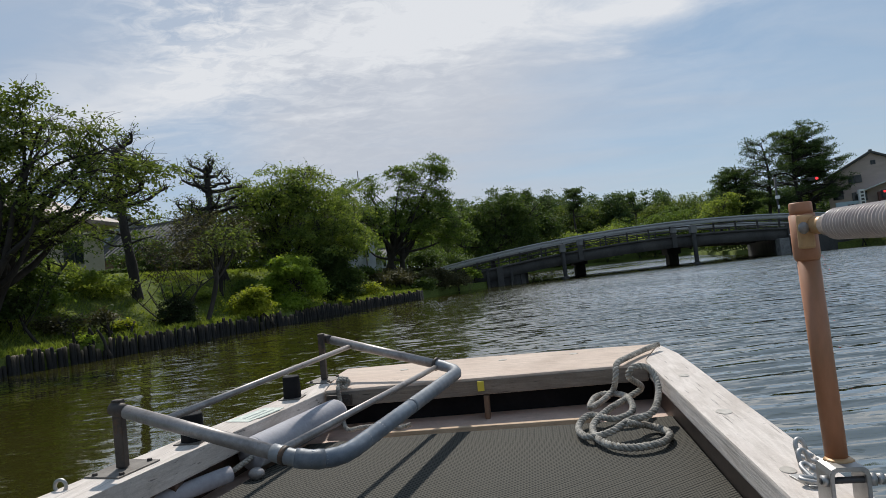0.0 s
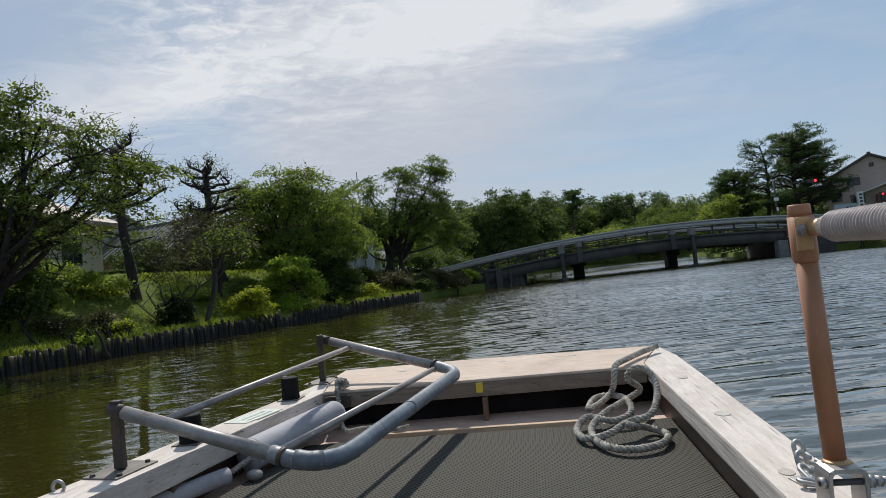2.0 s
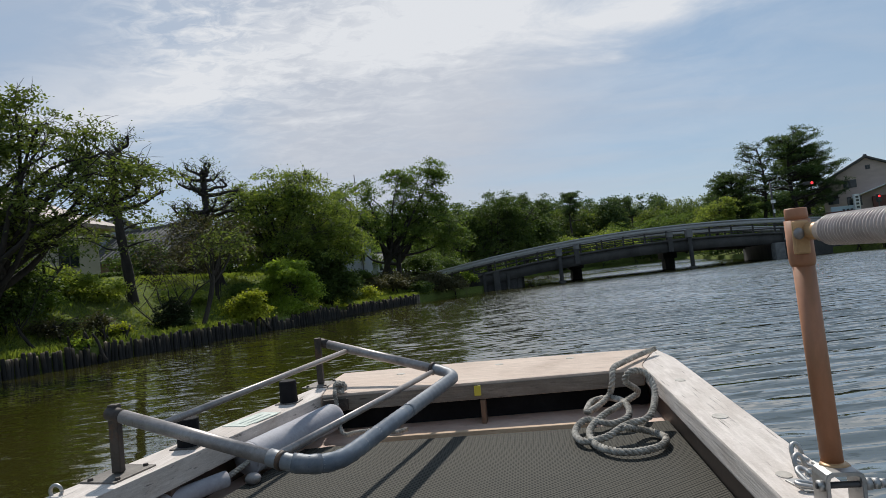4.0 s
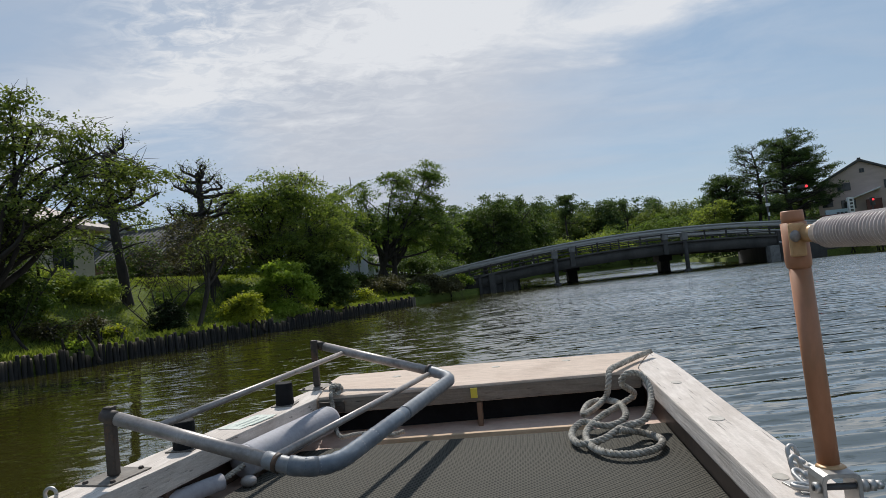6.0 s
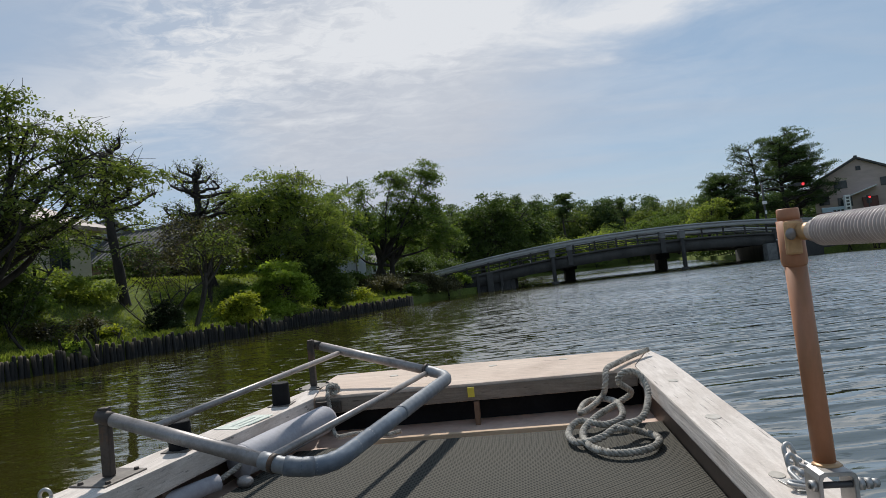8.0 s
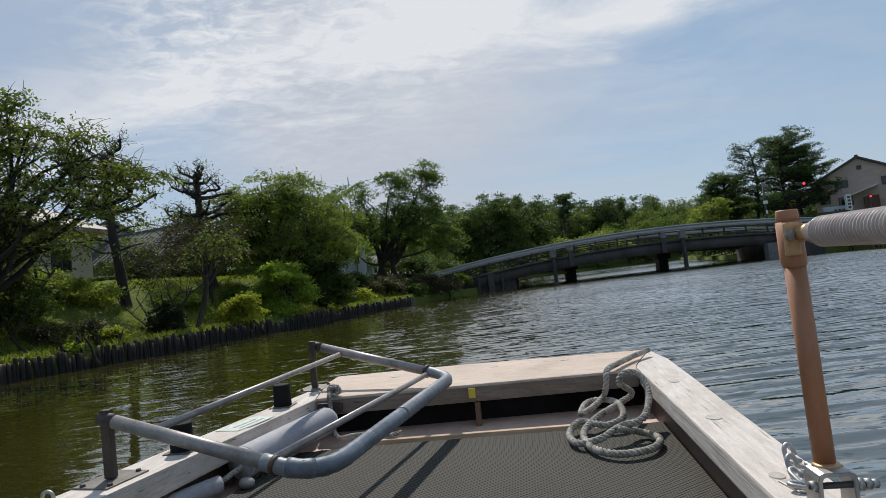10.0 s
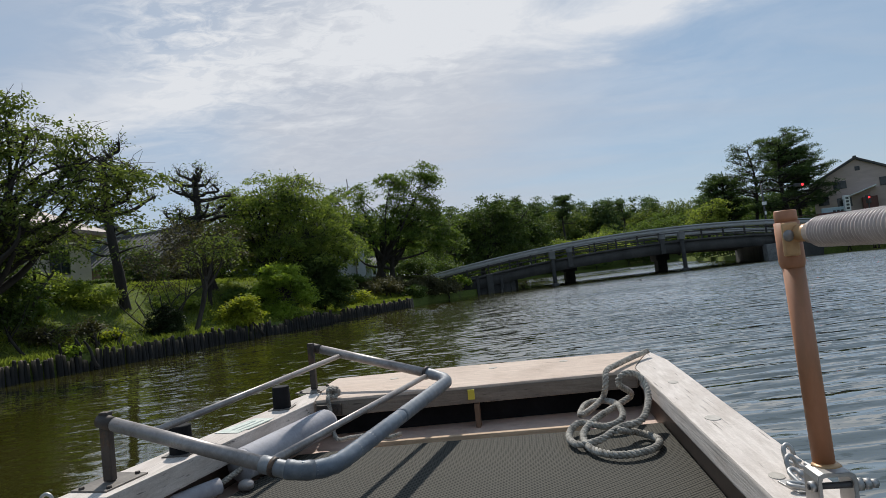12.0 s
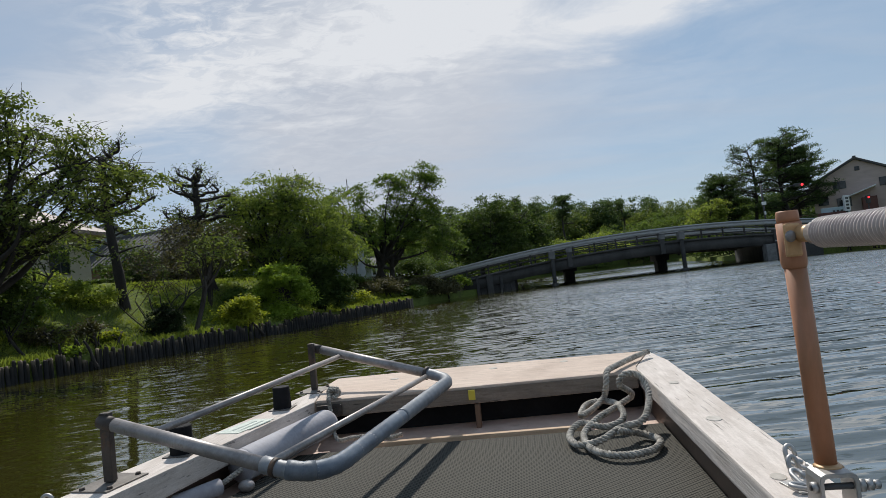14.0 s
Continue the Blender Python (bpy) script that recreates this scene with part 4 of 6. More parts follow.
lone("fender", raw("small_fender", *tube_arrays(smooth_path([(-0.628, 1.215, 0.019), (-0.65, 1.18, 0.018), (-0.715, 1.05, 0.017), (-0.80, 0.85, 0.017)], 0.02)[0], 0.0165, 20), FOAM, True), FOAM, "slim pale grey foam fender lying inside the gunwale", "fender", BOAT)
lone("cord", rope_mesh("cord", [(-0.63, 1.21, 0.019), (-0.622, 1.235, 0.024), (-0.612, 1.255, 0.03), (-0.606, 1.275, 0.034), (-0.603, 1.29, 0.04)], 0.0062, ROPE), ROPE, "short grey cord tying two fenders together", "rope", BOAT)
bm = bmesh.new()
bmesh.ops.create_uvsphere(bm, u_segments=18, v_segments=12, radius=0.015, matrix=Matrix.Translation((-0.582, 1.235, 0.011)) @ Matrix.Diagonal((1.1, 1, 0.8, 1)))
lone("float_ball", bm, GALV, "small dull grey float on the deck", "float", BOAT, smooth=True)

# ---- bridge ----
BY0, BY1 = 46.0, 54.5


def rail_top(x):
    return 3.2 - 0.0049 * (x - 16.2) ** 2


def swept(x0, x1, y0, y1, under, over, step=0.6):
    """A beam that follows the bridge's arch: under and over are heights below the top of its rail."""
    xs = np.arange(x0, x1 + 0.01, step)
    z = rail_top(xs)
    v = np.stack([np.stack([xs, np.full_like(xs, yy), z - dd], 1) for yy, dd in ((y0, under), (y1, under), (y1, over), (y0, over))], 1).reshape(-1, 3)
    n = len(xs)
    i = np.arange(n - 1)[:, None] * 4
    j = np.arange(4)[None]
    k = (j + 1) % 4
    f = np.vstack([np.stack([i + j, i + 4 + j, i + 4 + k, i + k], -1).reshape(-1, 4), [[0, 1, 2, 3]], [[4 * n - 1, 4 * n - 2, 4 * n - 3, 4 * n - 4]]])
    return v, f


def build_bridge():
    b = thing("road_bridge", "low arched grey concrete road bridge across the canal", "bridge", kind="")
    for name, yy, lab in (("parapet_rail", BY0, "broad grey parapet rail"), ("parapet_rail", BY1 - 0.3, "broad grey parapet rail")):
        part(name, raw(name, *swept(-3.0, 33, yy - 0.05, yy + 0.25, 0.36, 0.11), RAILM), RAILM, b, lab)
        part("top_rail", raw("top_rail", *swept(-3.0, 33, yy - 0.12, yy + 0.30, 0.10, 0.0), RAILM), RAILM, b)
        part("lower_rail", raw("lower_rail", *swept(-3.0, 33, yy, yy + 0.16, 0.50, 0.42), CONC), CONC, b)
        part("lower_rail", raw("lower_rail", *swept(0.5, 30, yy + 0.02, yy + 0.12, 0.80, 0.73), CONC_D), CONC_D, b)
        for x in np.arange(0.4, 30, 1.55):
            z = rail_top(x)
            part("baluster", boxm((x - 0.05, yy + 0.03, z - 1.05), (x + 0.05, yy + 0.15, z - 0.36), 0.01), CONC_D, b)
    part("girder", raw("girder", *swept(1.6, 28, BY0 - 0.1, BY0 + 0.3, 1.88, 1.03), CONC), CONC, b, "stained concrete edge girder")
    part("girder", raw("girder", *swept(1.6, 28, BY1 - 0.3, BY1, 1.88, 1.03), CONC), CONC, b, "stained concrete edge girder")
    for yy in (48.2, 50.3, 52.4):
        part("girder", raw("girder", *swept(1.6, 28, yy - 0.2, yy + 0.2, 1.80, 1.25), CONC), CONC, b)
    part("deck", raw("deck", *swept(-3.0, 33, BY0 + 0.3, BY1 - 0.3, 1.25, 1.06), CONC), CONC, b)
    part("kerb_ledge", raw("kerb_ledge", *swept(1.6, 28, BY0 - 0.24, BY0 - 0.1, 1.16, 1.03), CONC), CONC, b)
    for x, xr in ((8.05, 10.6), (17.35, 18.2)):
        z = rail_top(x)
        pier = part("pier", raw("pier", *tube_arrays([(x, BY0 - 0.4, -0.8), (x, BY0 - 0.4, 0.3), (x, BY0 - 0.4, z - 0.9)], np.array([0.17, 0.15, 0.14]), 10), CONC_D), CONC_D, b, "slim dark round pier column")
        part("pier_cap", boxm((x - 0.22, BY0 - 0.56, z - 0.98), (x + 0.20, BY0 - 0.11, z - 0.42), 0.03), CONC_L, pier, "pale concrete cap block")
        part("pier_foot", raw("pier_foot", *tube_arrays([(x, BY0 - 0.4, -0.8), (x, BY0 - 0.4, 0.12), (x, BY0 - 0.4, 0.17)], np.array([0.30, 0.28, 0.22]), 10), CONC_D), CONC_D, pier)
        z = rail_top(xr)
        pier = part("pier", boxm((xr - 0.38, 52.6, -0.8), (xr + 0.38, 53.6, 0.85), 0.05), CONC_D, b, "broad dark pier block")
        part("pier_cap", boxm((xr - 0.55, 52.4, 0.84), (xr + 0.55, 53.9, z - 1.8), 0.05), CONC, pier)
        x2 = xr * 0.88
        side = part("side_block", boxm((x2 - 0.17, BY0 - 0.3, z - 1.86), (x2 + 0.17, BY0 - 0.105, z - 0.45), 0.03), CONC, b, "stained pilaster on the girder")
        part("side_cap", boxm((x2 - 0.21, BY0 - 0.34, z - 0.80), (x2 + 0.21, BY0 - 0.11, z - 0.47), 0.02), CONC_L, side)
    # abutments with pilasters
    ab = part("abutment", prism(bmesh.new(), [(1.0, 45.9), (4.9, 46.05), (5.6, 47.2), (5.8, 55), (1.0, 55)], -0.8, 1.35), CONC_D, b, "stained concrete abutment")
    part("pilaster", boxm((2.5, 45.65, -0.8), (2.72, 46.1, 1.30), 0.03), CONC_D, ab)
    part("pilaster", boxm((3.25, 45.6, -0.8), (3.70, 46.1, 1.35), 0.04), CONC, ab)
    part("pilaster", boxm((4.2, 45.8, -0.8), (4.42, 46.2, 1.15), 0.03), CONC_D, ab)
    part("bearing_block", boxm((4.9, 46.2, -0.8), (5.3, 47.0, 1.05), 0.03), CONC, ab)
    ab = part("abutment", prism(bmesh.new(), [(23.7, 47.5), (23.4, 46.05), (31, 45.9), (31, 55), (25.3, 55)], -0.8, 1.2), CONC, b, "stained concrete abutment")
    part("wing_wall", boxm((24.0, 45.7, -0.8), (33, 46.06, 2.1), 0.02), CONC, ab, "dark stained wing wall")
    part("pilaster", boxm((23.2, 45.45, -0.8), (23.9, 46.1, 1.15), 0.04), CONC_L, ab, "pale concrete foot of the abutment")
    part("pilaster", boxm((24.25, 45.5, -0.8), (24.5, 45.72, 2.1), 0.03), CONC, ab)
    tube("drain_pipe", [(24.65, 45.55, 2.3), (24.7, 45.5, 0.3)], 0.05, WHITE, ab, 8, label="thin pale drain pipe")
    tube("conduit", [(23.9, 45.42, 1.35), (24.7, 45.4, 1.15), (25.8, 45.4, 1.15)], 0.035, WHITE, ab, 8)
    return b


build_bridge()

# ---- trees and shrubs ----


def leaf_cards(centres, normals_up, size, rng, slim=0.5):
    """Small folded leaves at the given places, four corners each."""
    n = len(centres)
    face = rng.normal(size=(n, 3)) * 0.62 + (0, 0, 1.0)
    d = rng.normal(size=(n, 3))
    d[:, 2] -= normals_up
    s = np.cross(face, d)
    s /= np.linalg.norm(s, axis=1)[:, None]
    d = np.cross(s, face) - (0, 0, 0.25 * normals_up)
    d /= np.linalg.norm(d, axis=1)[:, None]
    up_ = np.cross(d, s)
    L = size * rng.uniform(0.6, 1.35, n)[:, None]
    a = centres
    m = a + d * L * 0.5
    v = np.stack([a, m + s * L * slim * 0.5 + up_ * L * 0.10, a + d * L, m - s * L * slim * 0.5 + up_ * L * 0.10], 1).reshape(-1, 3)
    return v, np.arange(4 * n).reshape(-1, 4)


def branch_pipe(a, b, r0, r1, rng, bend=0.15, sides=6, n=7):
    a, b = np.array(a, float), np.array(b, float)
    t = np.linspace(0, 1, n)[:, None]
    L = np.linalg.norm(b - a)
    off1, off2 = rng.normal(size=3) * bend * L, rng.normal(size=3) * bend * L * 0.5
    p = a * (1 - t) + b * t + np.sin(t * math.pi) * off1 + np.sin(t * 2 * math.pi) * off2 * 0.5
    p[:, 2] += (np.sin(t * math.pi * 0.5) * (1 - t))[:, 0] * L * 0.18
    return p, np.linspace(r0, r1, n)


def crown_points(blobs, n, rng, shell=0.55):
    """Places inside a set of ellipsoids (x, y, z, rx, ry, rz), denser towards their skins."""
    w = np.array([b[3] * b[4] * b[5] for b in blobs]) ** 0.8
    pick = rng.choice(len(blobs), n, p=w / w.sum())
    d = rng.normal(size=(n, 3))
    d /= np.linalg.norm(d, axis=1)[:, None]
    r = rng.uniform(0, 1, n) ** (1 / 3) * (1 - shell) + shell * rng.uniform(0.75, 1.05, n)
    r = np.where(rng.uniform(size=n) < 0.14, rng.uniform(1.02, 1.28, n), r)      # sprays that stand out of the outline
    B = np.array(blobs, float)[pick]
    lump = np.array([noise.noise((a * 1.9 + k * 3.7, b * 1.9 - k * 1.3, c * 1.9 + k)) for (a, b, c), k in zip(d, pick)])      # hollows and bulges of the skin
    return B[:, :3] + d * (r * (1 + 0.55 * lump))[:, None] * B[:, 3:]


def tree(name, x, y, z, trunk_h, trunk_r, blobs, leaf, label, clusters=160, per=90, size=0.13, spread=0.34, limbs=8, lean=(0, 0), seed=0, bark=None, stems=1, flat=0.6, twigs=0.35, category="tree", slim=0.5, droop=0.35):
    """blobs are ellipsoids relative to the tree's foot."""
    rng = np.random.default_rng(seed)
    bark = bark or BARK
    spread, size, per = spread * 0.76, size * 1.35, int(per * 0.62)
    t = thing(name, label, category, Matrix.Translation((x, y, z)))
    wood, starts = [], []
    for k in range(stems):
        foot = 0.1 * stems if stems < 4 else 0.02
        a = (rng.normal() * foot, rng.normal() * foot, -0.3)
        b = (lean[0] + (k - (stems - 1) / 2) * trunk_h * 0.35, lean[1] + rng.normal() * 0.2, trunk_h * rng.uniform(0.9, 1.1))
        p, r = branch_pipe(a, b, trunk_r * 1.25, trunk_r * 0.7, rng, 0.05, 9, 9)
        r[0] *= 1.3
        wood.append(tube_arrays(p, r, 9))
        starts += [(p[i], r[i]) for i in (5, 6, 7, 8)]
    cents = crown_points(blobs, clusters, rng)
    tips = crown_points(blobs, limbs, rng, 0.35)
    nodes, radii = [], []
    for q in tips:
        s, r0 = starts[rng.integers(len(starts))]
        p, r = branch_pipe(s, q, r0 * 0.62, trunk_r * 0.10, rng, 0.10, 6, 9)
        wood.append(tube_arrays(p, r, 7))
        nodes += list(p[2:])
        radii += list(r[2:])
    nodes, radii = np.array(nodes), np.array(radii)
    for c in cents:
        i = np.argmin(np.linalg.norm(nodes - c, axis=1) + rng.uniform(0, 0.4, len(nodes)))
        p, r = branch_pipe(nodes[i], c, min(radii[i] * 0.6, trunk_r * 0.2), 0.006, rng, 0.12, 4, 5)
        wood.append(tube_arrays(p, r, 4, False))
        if twigs:
            for _ in range(2):
                e = c + rng.normal(size=3) * (0.28, 0.28, 0.22) + (0, 0, 0.10)
                p2, r2 = branch_pipe(c, e, 0.010, 0.004, rng, 0.1, 3, 4)
                wood.append(tube_arrays(p2, r2, 3, False))
    part("trunk", raw("trunk", *joined(wood), bark, True), bark, t)
    if per:
        each = rng.poisson(per * rng.uniform(0.45, 1.5, len(cents)))
        src = np.repeat(cents, each, axis=0)
        wide = np.repeat(rng.uniform(0.7, 1.35, len(cents)), each)[:, None]
        # each clump is a tilted, flattened spray that hangs outwards
        out = cents - np.average(np.array(blobs)[:, :3], axis=0)
        out /= np.linalg.norm(out, axis=1)[:, None] + 0.3
        local = rng.normal(size=src.shape) * np.array((spread, spread, spread * flat * 0.55)) * wide
        o = np.repeat(out, each, axis=0)
        local[:, 2] -= (local[:, 0] * o[:, 0] + local[:, 1] * o[:, 1]) * 0.55
        pts = src + local
        part("crown", raw("crown", *leaf_cards(pts, droop, size, rng, slim), leaf), leaf, t)
    return t


def bush(name, x, y, z, blobs, leaf, label, clusters=60, per=90, size=0.10, spread=0.22, seed=0, category="shrub", group="", clipped=False):
    """A shrub: unless clipped, each of its masses breaks up into several smaller heads."""
    if not clipped:
        rng = np.random.default_rng(seed + 900)
        heads = []
        for cx, cy, cz, rx, ry, rz in blobs:
            heads.append((cx, cy, cz, rx * 0.6, ry * 0.6, rz * 0.6))
            for q in range(7):
                d = rng.normal(size=3)
                d /= np.linalg.norm(d)
                d[2] = abs(d[2]) * 1.1 - 0.25
                f = rng.uniform(0.26, 0.52)
                heads.append((cx + d[0] * rx * 0.72, cy + d[1] * ry * 0.72, cz + d[2] * rz * 0.80, rx * f, ry * f, rz * f))
        blobs = heads
    t = tree(name, x, y, z, 0.45, 0.035, blobs, leaf, label, clusters, per, size, spread, 7, (0, 0), seed, None, 3, 0.75, 0, category, 0.55)
    return tagged(t, group=group)


# big spreading cherry at the edge of the slope
tree("cherry_tree", -11.8, 15.5, foot_z(-11.8, 15.5), 1.8, 0.19, [(-1.0, 0, 4.3, 1.8, 1.4, 1.2), (1.1, 0.2, 4.9, 1.4, 1.1, 0.95), (2.34, 0, 4.4, 1.4, 1.1, 0.75), (3.02, 0.3, 5.05, 0.75, 0.6, 0.42), (3.79, 0, 3.8, 1.25, 0.95, 0.55), (4.75, -0.2, 3.8, 0.75, 0.6, 0.36), (2.58, -0.3, 3.3, 1.6, 1.2, 0.48), (0.26, 0, 3.2, 1.7, 1.3, 0.70), (4.12, -0.2, 2.95, 0.8, 0.6, 0.26), (1.77, 0.1, 5.8, 0.55, 0.45, 0.40), (-0.1, 0.1, 5.4, 1.2, 0.95, 0.65), (-2.4, 0.3, 3.6, 1.3, 1.1, 0.9), (1.9, 0.3, 2.55, 1.2, 0.9, 0.4), (0.6, -0.5, 2.3, 1.0, 0.8, 0.5)], LEAF, "wide cherry tree with spreading limbs on the grassy bank", 520, 95, 0.085, 0.25, 40, (0.5, 0), 3, stems=3, flat=0.5)
tree("thin_tree", -11.81, 18.5, foot_z(-11.81, 18.5), 1.5, 0.045, [(0.12, 0, 1.7, 0.85, 0.6, 0.5), (0.72, 0, 2.1, 0.7, 0.5, 0.5), (-0.5, 0, 2.3, 0.8, 0.6, 0.5)], LEAF_D, "thin dark many-stemmed tree under the cherry", 50, 55, 0.09, 0.25, 9, (0.25, 0), 4, BARE, 3)
# pollarded trees: a straight trunk with tiers of crooked level limbs ending in fists of twigs


def pollard(x, y, z, h, r, reach, low, label, seed):
    """low: how leafy the sprays are that grow from the middle of the trunk."""
    rng = np.random.default_rng(seed)
    t = thing("pollarded_tree", label, "tree", Matrix.Translation((x, y, z)))
    path, rad = branch_pipe((0, 0, -0.3), (rng.normal() * 0.12 - 0.25, 0, h * 0.94), r * 1.2, r * 0.62, rng, 0.02, 9, 22)
    rad = rad * (1 + 0.10 * np.sin(np.arange(22) * 1.7))
    wood, pts = [tube_arrays(path, rad, 9)], []

    def twigs(s0, n, long):
        for _ in range(n):
            e = s0 + rng.normal(size=3) * (long, long, long * 0.55) + (0, 0, long * 0.75)
            q, r2 = branch_pipe(s0, e, 0.013, 0.004, rng, 0.16, 4, 5)
            wood.append(tube_arrays(q, r2, 3, False))
            pts.append(e + rng.normal(size=(2, 3)) * 0.08)

    for f, count, long in ((0.60, 3, 1.0), (0.66, 3, 0.95), (0.77, 3, 0.85), (0.83, 3, 0.8), (0.92, 3, 0.62), (0.99, 3, 0.5)):
        turn = rng.uniform(0, 2 * math.pi)
        for k in range(count):
            a = turn + k * 2 * math.pi / count + rng.normal() * 0.25
            L = reach * long * rng.uniform(0.8, 1.15)
            i = min(21, int(f * 21))
            out = np.array((math.cos(a), 0.7 * math.sin(a), 0.0))
            side = np.array((-out[1], out[0], 0.0))
            rise = 0.55 if f > 0.95 else rng.uniform(-0.05, 0.22)
            knots = [path[i], path[i] + out * L * 0.32 + (0, 0, L * (rise * 0.3 - 0.02)), path[i] + out * L * 0.62 + side * L * rng.normal() * 0.14 + (0, 0, L * rise * 0.55), path[i] + out * L * 0.84 + side * L * rng.normal() * 0.20 + (0, 0, L * (rise * 0.7 + rng.uniform(-0.02, 0.12))), path[i] + out * L * 1.05 + side * L * rng.normal() * 0.15 + (0, 0, L * (rise + rng.uniform(0.05, 0.24)))]
            p = smooth_path([tuple(q) for q in knots], 0.07)[0]
            rr = np.linspace(rad[i] * 0.62, 0.026, len(p)) + 0.010 * np.abs(np.sin(np.arange(len(p)) * 0.9))
            rr[-2:] += 0.018
            wood.append(tube_arrays(p, rr, 7))
            twigs(p[-1], 7, 0.22)
            for j in range(len(p) // 3, len(p) - 1, 3):
                e = p[j] + side * rng.choice((-1, 1)) * rng.uniform(0.12, 0.28) + (0, 0, rng.uniform(0.06, 0.26))
                q, r2 = branch_pipe(p[j], e, 0.022, 0.016, rng, 0.15, 5, 5)
                wood.append(tube_arrays(q, r2, 5))
                twigs(e, 3, 0.20)
    for k in range(int(12 * low)):
        i = int(rng.uniform(0.30, 0.62) * 21)
        a = rng.uniform(0, 2 * math.pi)
        e = path[i] + np.array((math.cos(a), 0.7 * math.sin(a), rng.uniform(-0.05, 0.4))) * rng.uniform(0.7, 1.6) * reach
        q, r2 = branch_pipe(path[i], e, 0.045, 0.012, rng, 0.12, 6, 8)
        wood.append(tube_arrays(q, r2, 5))
        for _ in range(9):
            c = q[rng.integers(3, 8)] + rng.normal(size=3) * (0.28, 0.25, 0.12)
            pts.append(c + rng.normal(size=(int(26 * rng.uniform(0.5, 1.4)), 3)) * (0.17, 0.16, 0.07))
    part("trunk", raw("trunk", *joined(wood), BARK, True), BARK, t)
    part("crown", raw("crown", *leaf_cards(np.vstack(pts), 0.2, 0.11, rng, 0.5), LEAF), LEAF, t)
    return t


pollard(-10.69, 22.0, foot_z(-10.69, 22.0), 5.75, 0.15, 1.35, 0.5, "dark pollarded tree, nearly bare, with crooked limbs", 5)
pollard(-9.71, 28.0, foot_z(-9.71, 28.0), 5.5, 0.19, 1.6, 1.0, "pollarded tree with crooked limbs and leafy sprays low on the trunk", 8)
pollard(-13.27, 14.0, foot_z(-13.27, 14.0), 5.8, 0.16, 1.05, 0.8, "dark pollarded tree with crooked limbs before the cream house", 6)
pollard(-14.6, 5.5, foot_z(-14.6, 5.5), 7.6, 0.20, 1.5, 0.3, "tall dark pollarded tree with layered crooked limbs", 7)
# rounded leafy trees in a row along the bank
tree("leafy_tree", -7.4, 30.0, foot_z(-7.4, 30.0), 1.5, 0.17, [(0.29, 0, 3.85, 2.45, 1.95, 1.6), (-1.45, -0.2, 3.7, 1.6, 1.3, 1.15), (2.08, 0, 3.2, 1.4, 1.2, 1.35), (0.21, 0.2, 5.45, 1.25, 1.0, 0.6), (0.65, -0.5, 2.2, 2.6, 1.9, 0.95), (-1.85, 0, 4.9, 1.0, 0.8, 0.65), (0.0, -0.6, 4.5, 1.6, 1.2, 0.9), (-2.5, -0.2, 2.9, 1.2, 1.0, 0.9), (2.6, -0.2, 2.3, 1.2, 1.0, 0.9), (1.5, 0.1, 5.0, 1.0, 0.9, 0.6)], LEAF_O, "dense round leafy tree at the canal edge", 600, 100, 0.10, 0.30, 30, (0, 0), 11, stems=3, flat=0.5)
tree("leafy_tree", -3.83, 45.0, foot_z(-3.83, 45.0), 1.5, 0.20, [(-2.02, 0, 6.1, 1.6, 1.3, 0.75), (-0.57, 0, 4.3, 2.3, 1.8, 1.35), (2.59, 0.3, 5.7, 1.95, 1.6, 1.7), (3.64, 0, 7.2, 1.1, 0.95, 0.8), (3.1, 0, 3.4, 2.1, 1.6, 1.6), (0.87, 0, 3.2, 2.6, 2.0, 0.9), (-2.66, 0, 3.3, 1.8, 1.4, 0.9), (0.93, 0, 6.8, 1.1, 0.9, 0.65), (4.4, 0, 2.2, 1.3, 1.1, 0.9)], LEAF_B, "tall broad tree with several dark stems by the bridge", 520, 100, 0.125, 0.34, 30, (0.2, 0), 17, stems=3, flat=0.5)
tree("leafy_tree", -10.8, 40.5, 2.4, 2.2, 0.2, [(0, 0, 3.9, 2.3, 1.8, 1.3), (1.6, 0, 4.4, 1.3, 1.1, 0.7)], LEAF, "leafy tree behind the bank planting", 130, 80, 0.14, 0.34, 9, (0, 0), 19, stems=2)
tree("leafy_tree", -6.9, 38.5, foot_z(-6.9, 38.5), 1.4, 0.13, [(0, 0, 3.0, 1.9, 1.5, 1.3), (1.1, 0, 4.3, 1.2, 1.0, 0.8), (-1.0, 0, 2.2, 1.5, 1.2, 1.0), (1.2, -0.3, 1.8, 1.5, 1.2, 0.9)], LEAF_O, "leafy tree between two larger ones on the bank", 300, 95, 0.115, 0.30, 16, (0.1, 0), 14, stems=2, flat=0.5)
tree("leafy_tree", 3.98, 60.5, 0.4, 2.4, 0.22, [(0.9, 0, 6.0, 2.7, 2.1, 1.7), (-1.2, 0, 4.7, 2.7, 2.1, 2.0), (3.0, 0, 5.0, 2.0, 1.6, 2.0), (1.4, 0, 3.2, 3.2, 2.3, 1.6)], LEAF_D, "broad leafy tree behind the bridge end", 480, 95, 0.17, 0.42, 12, (0, 0), 23)
tree("leafy_tree", 8.6, 68.0, 0.9, 2.4, 0.2, [(0, 0, 4.8, 2.6, 2.0, 2.2), (1.6, 0, 3.6, 2.2, 1.6, 2.0)], LEAF_D, "dark leafy tree behind the bridge", 240, 90, 0.19, 0.42, 8, (0, 0), 29)
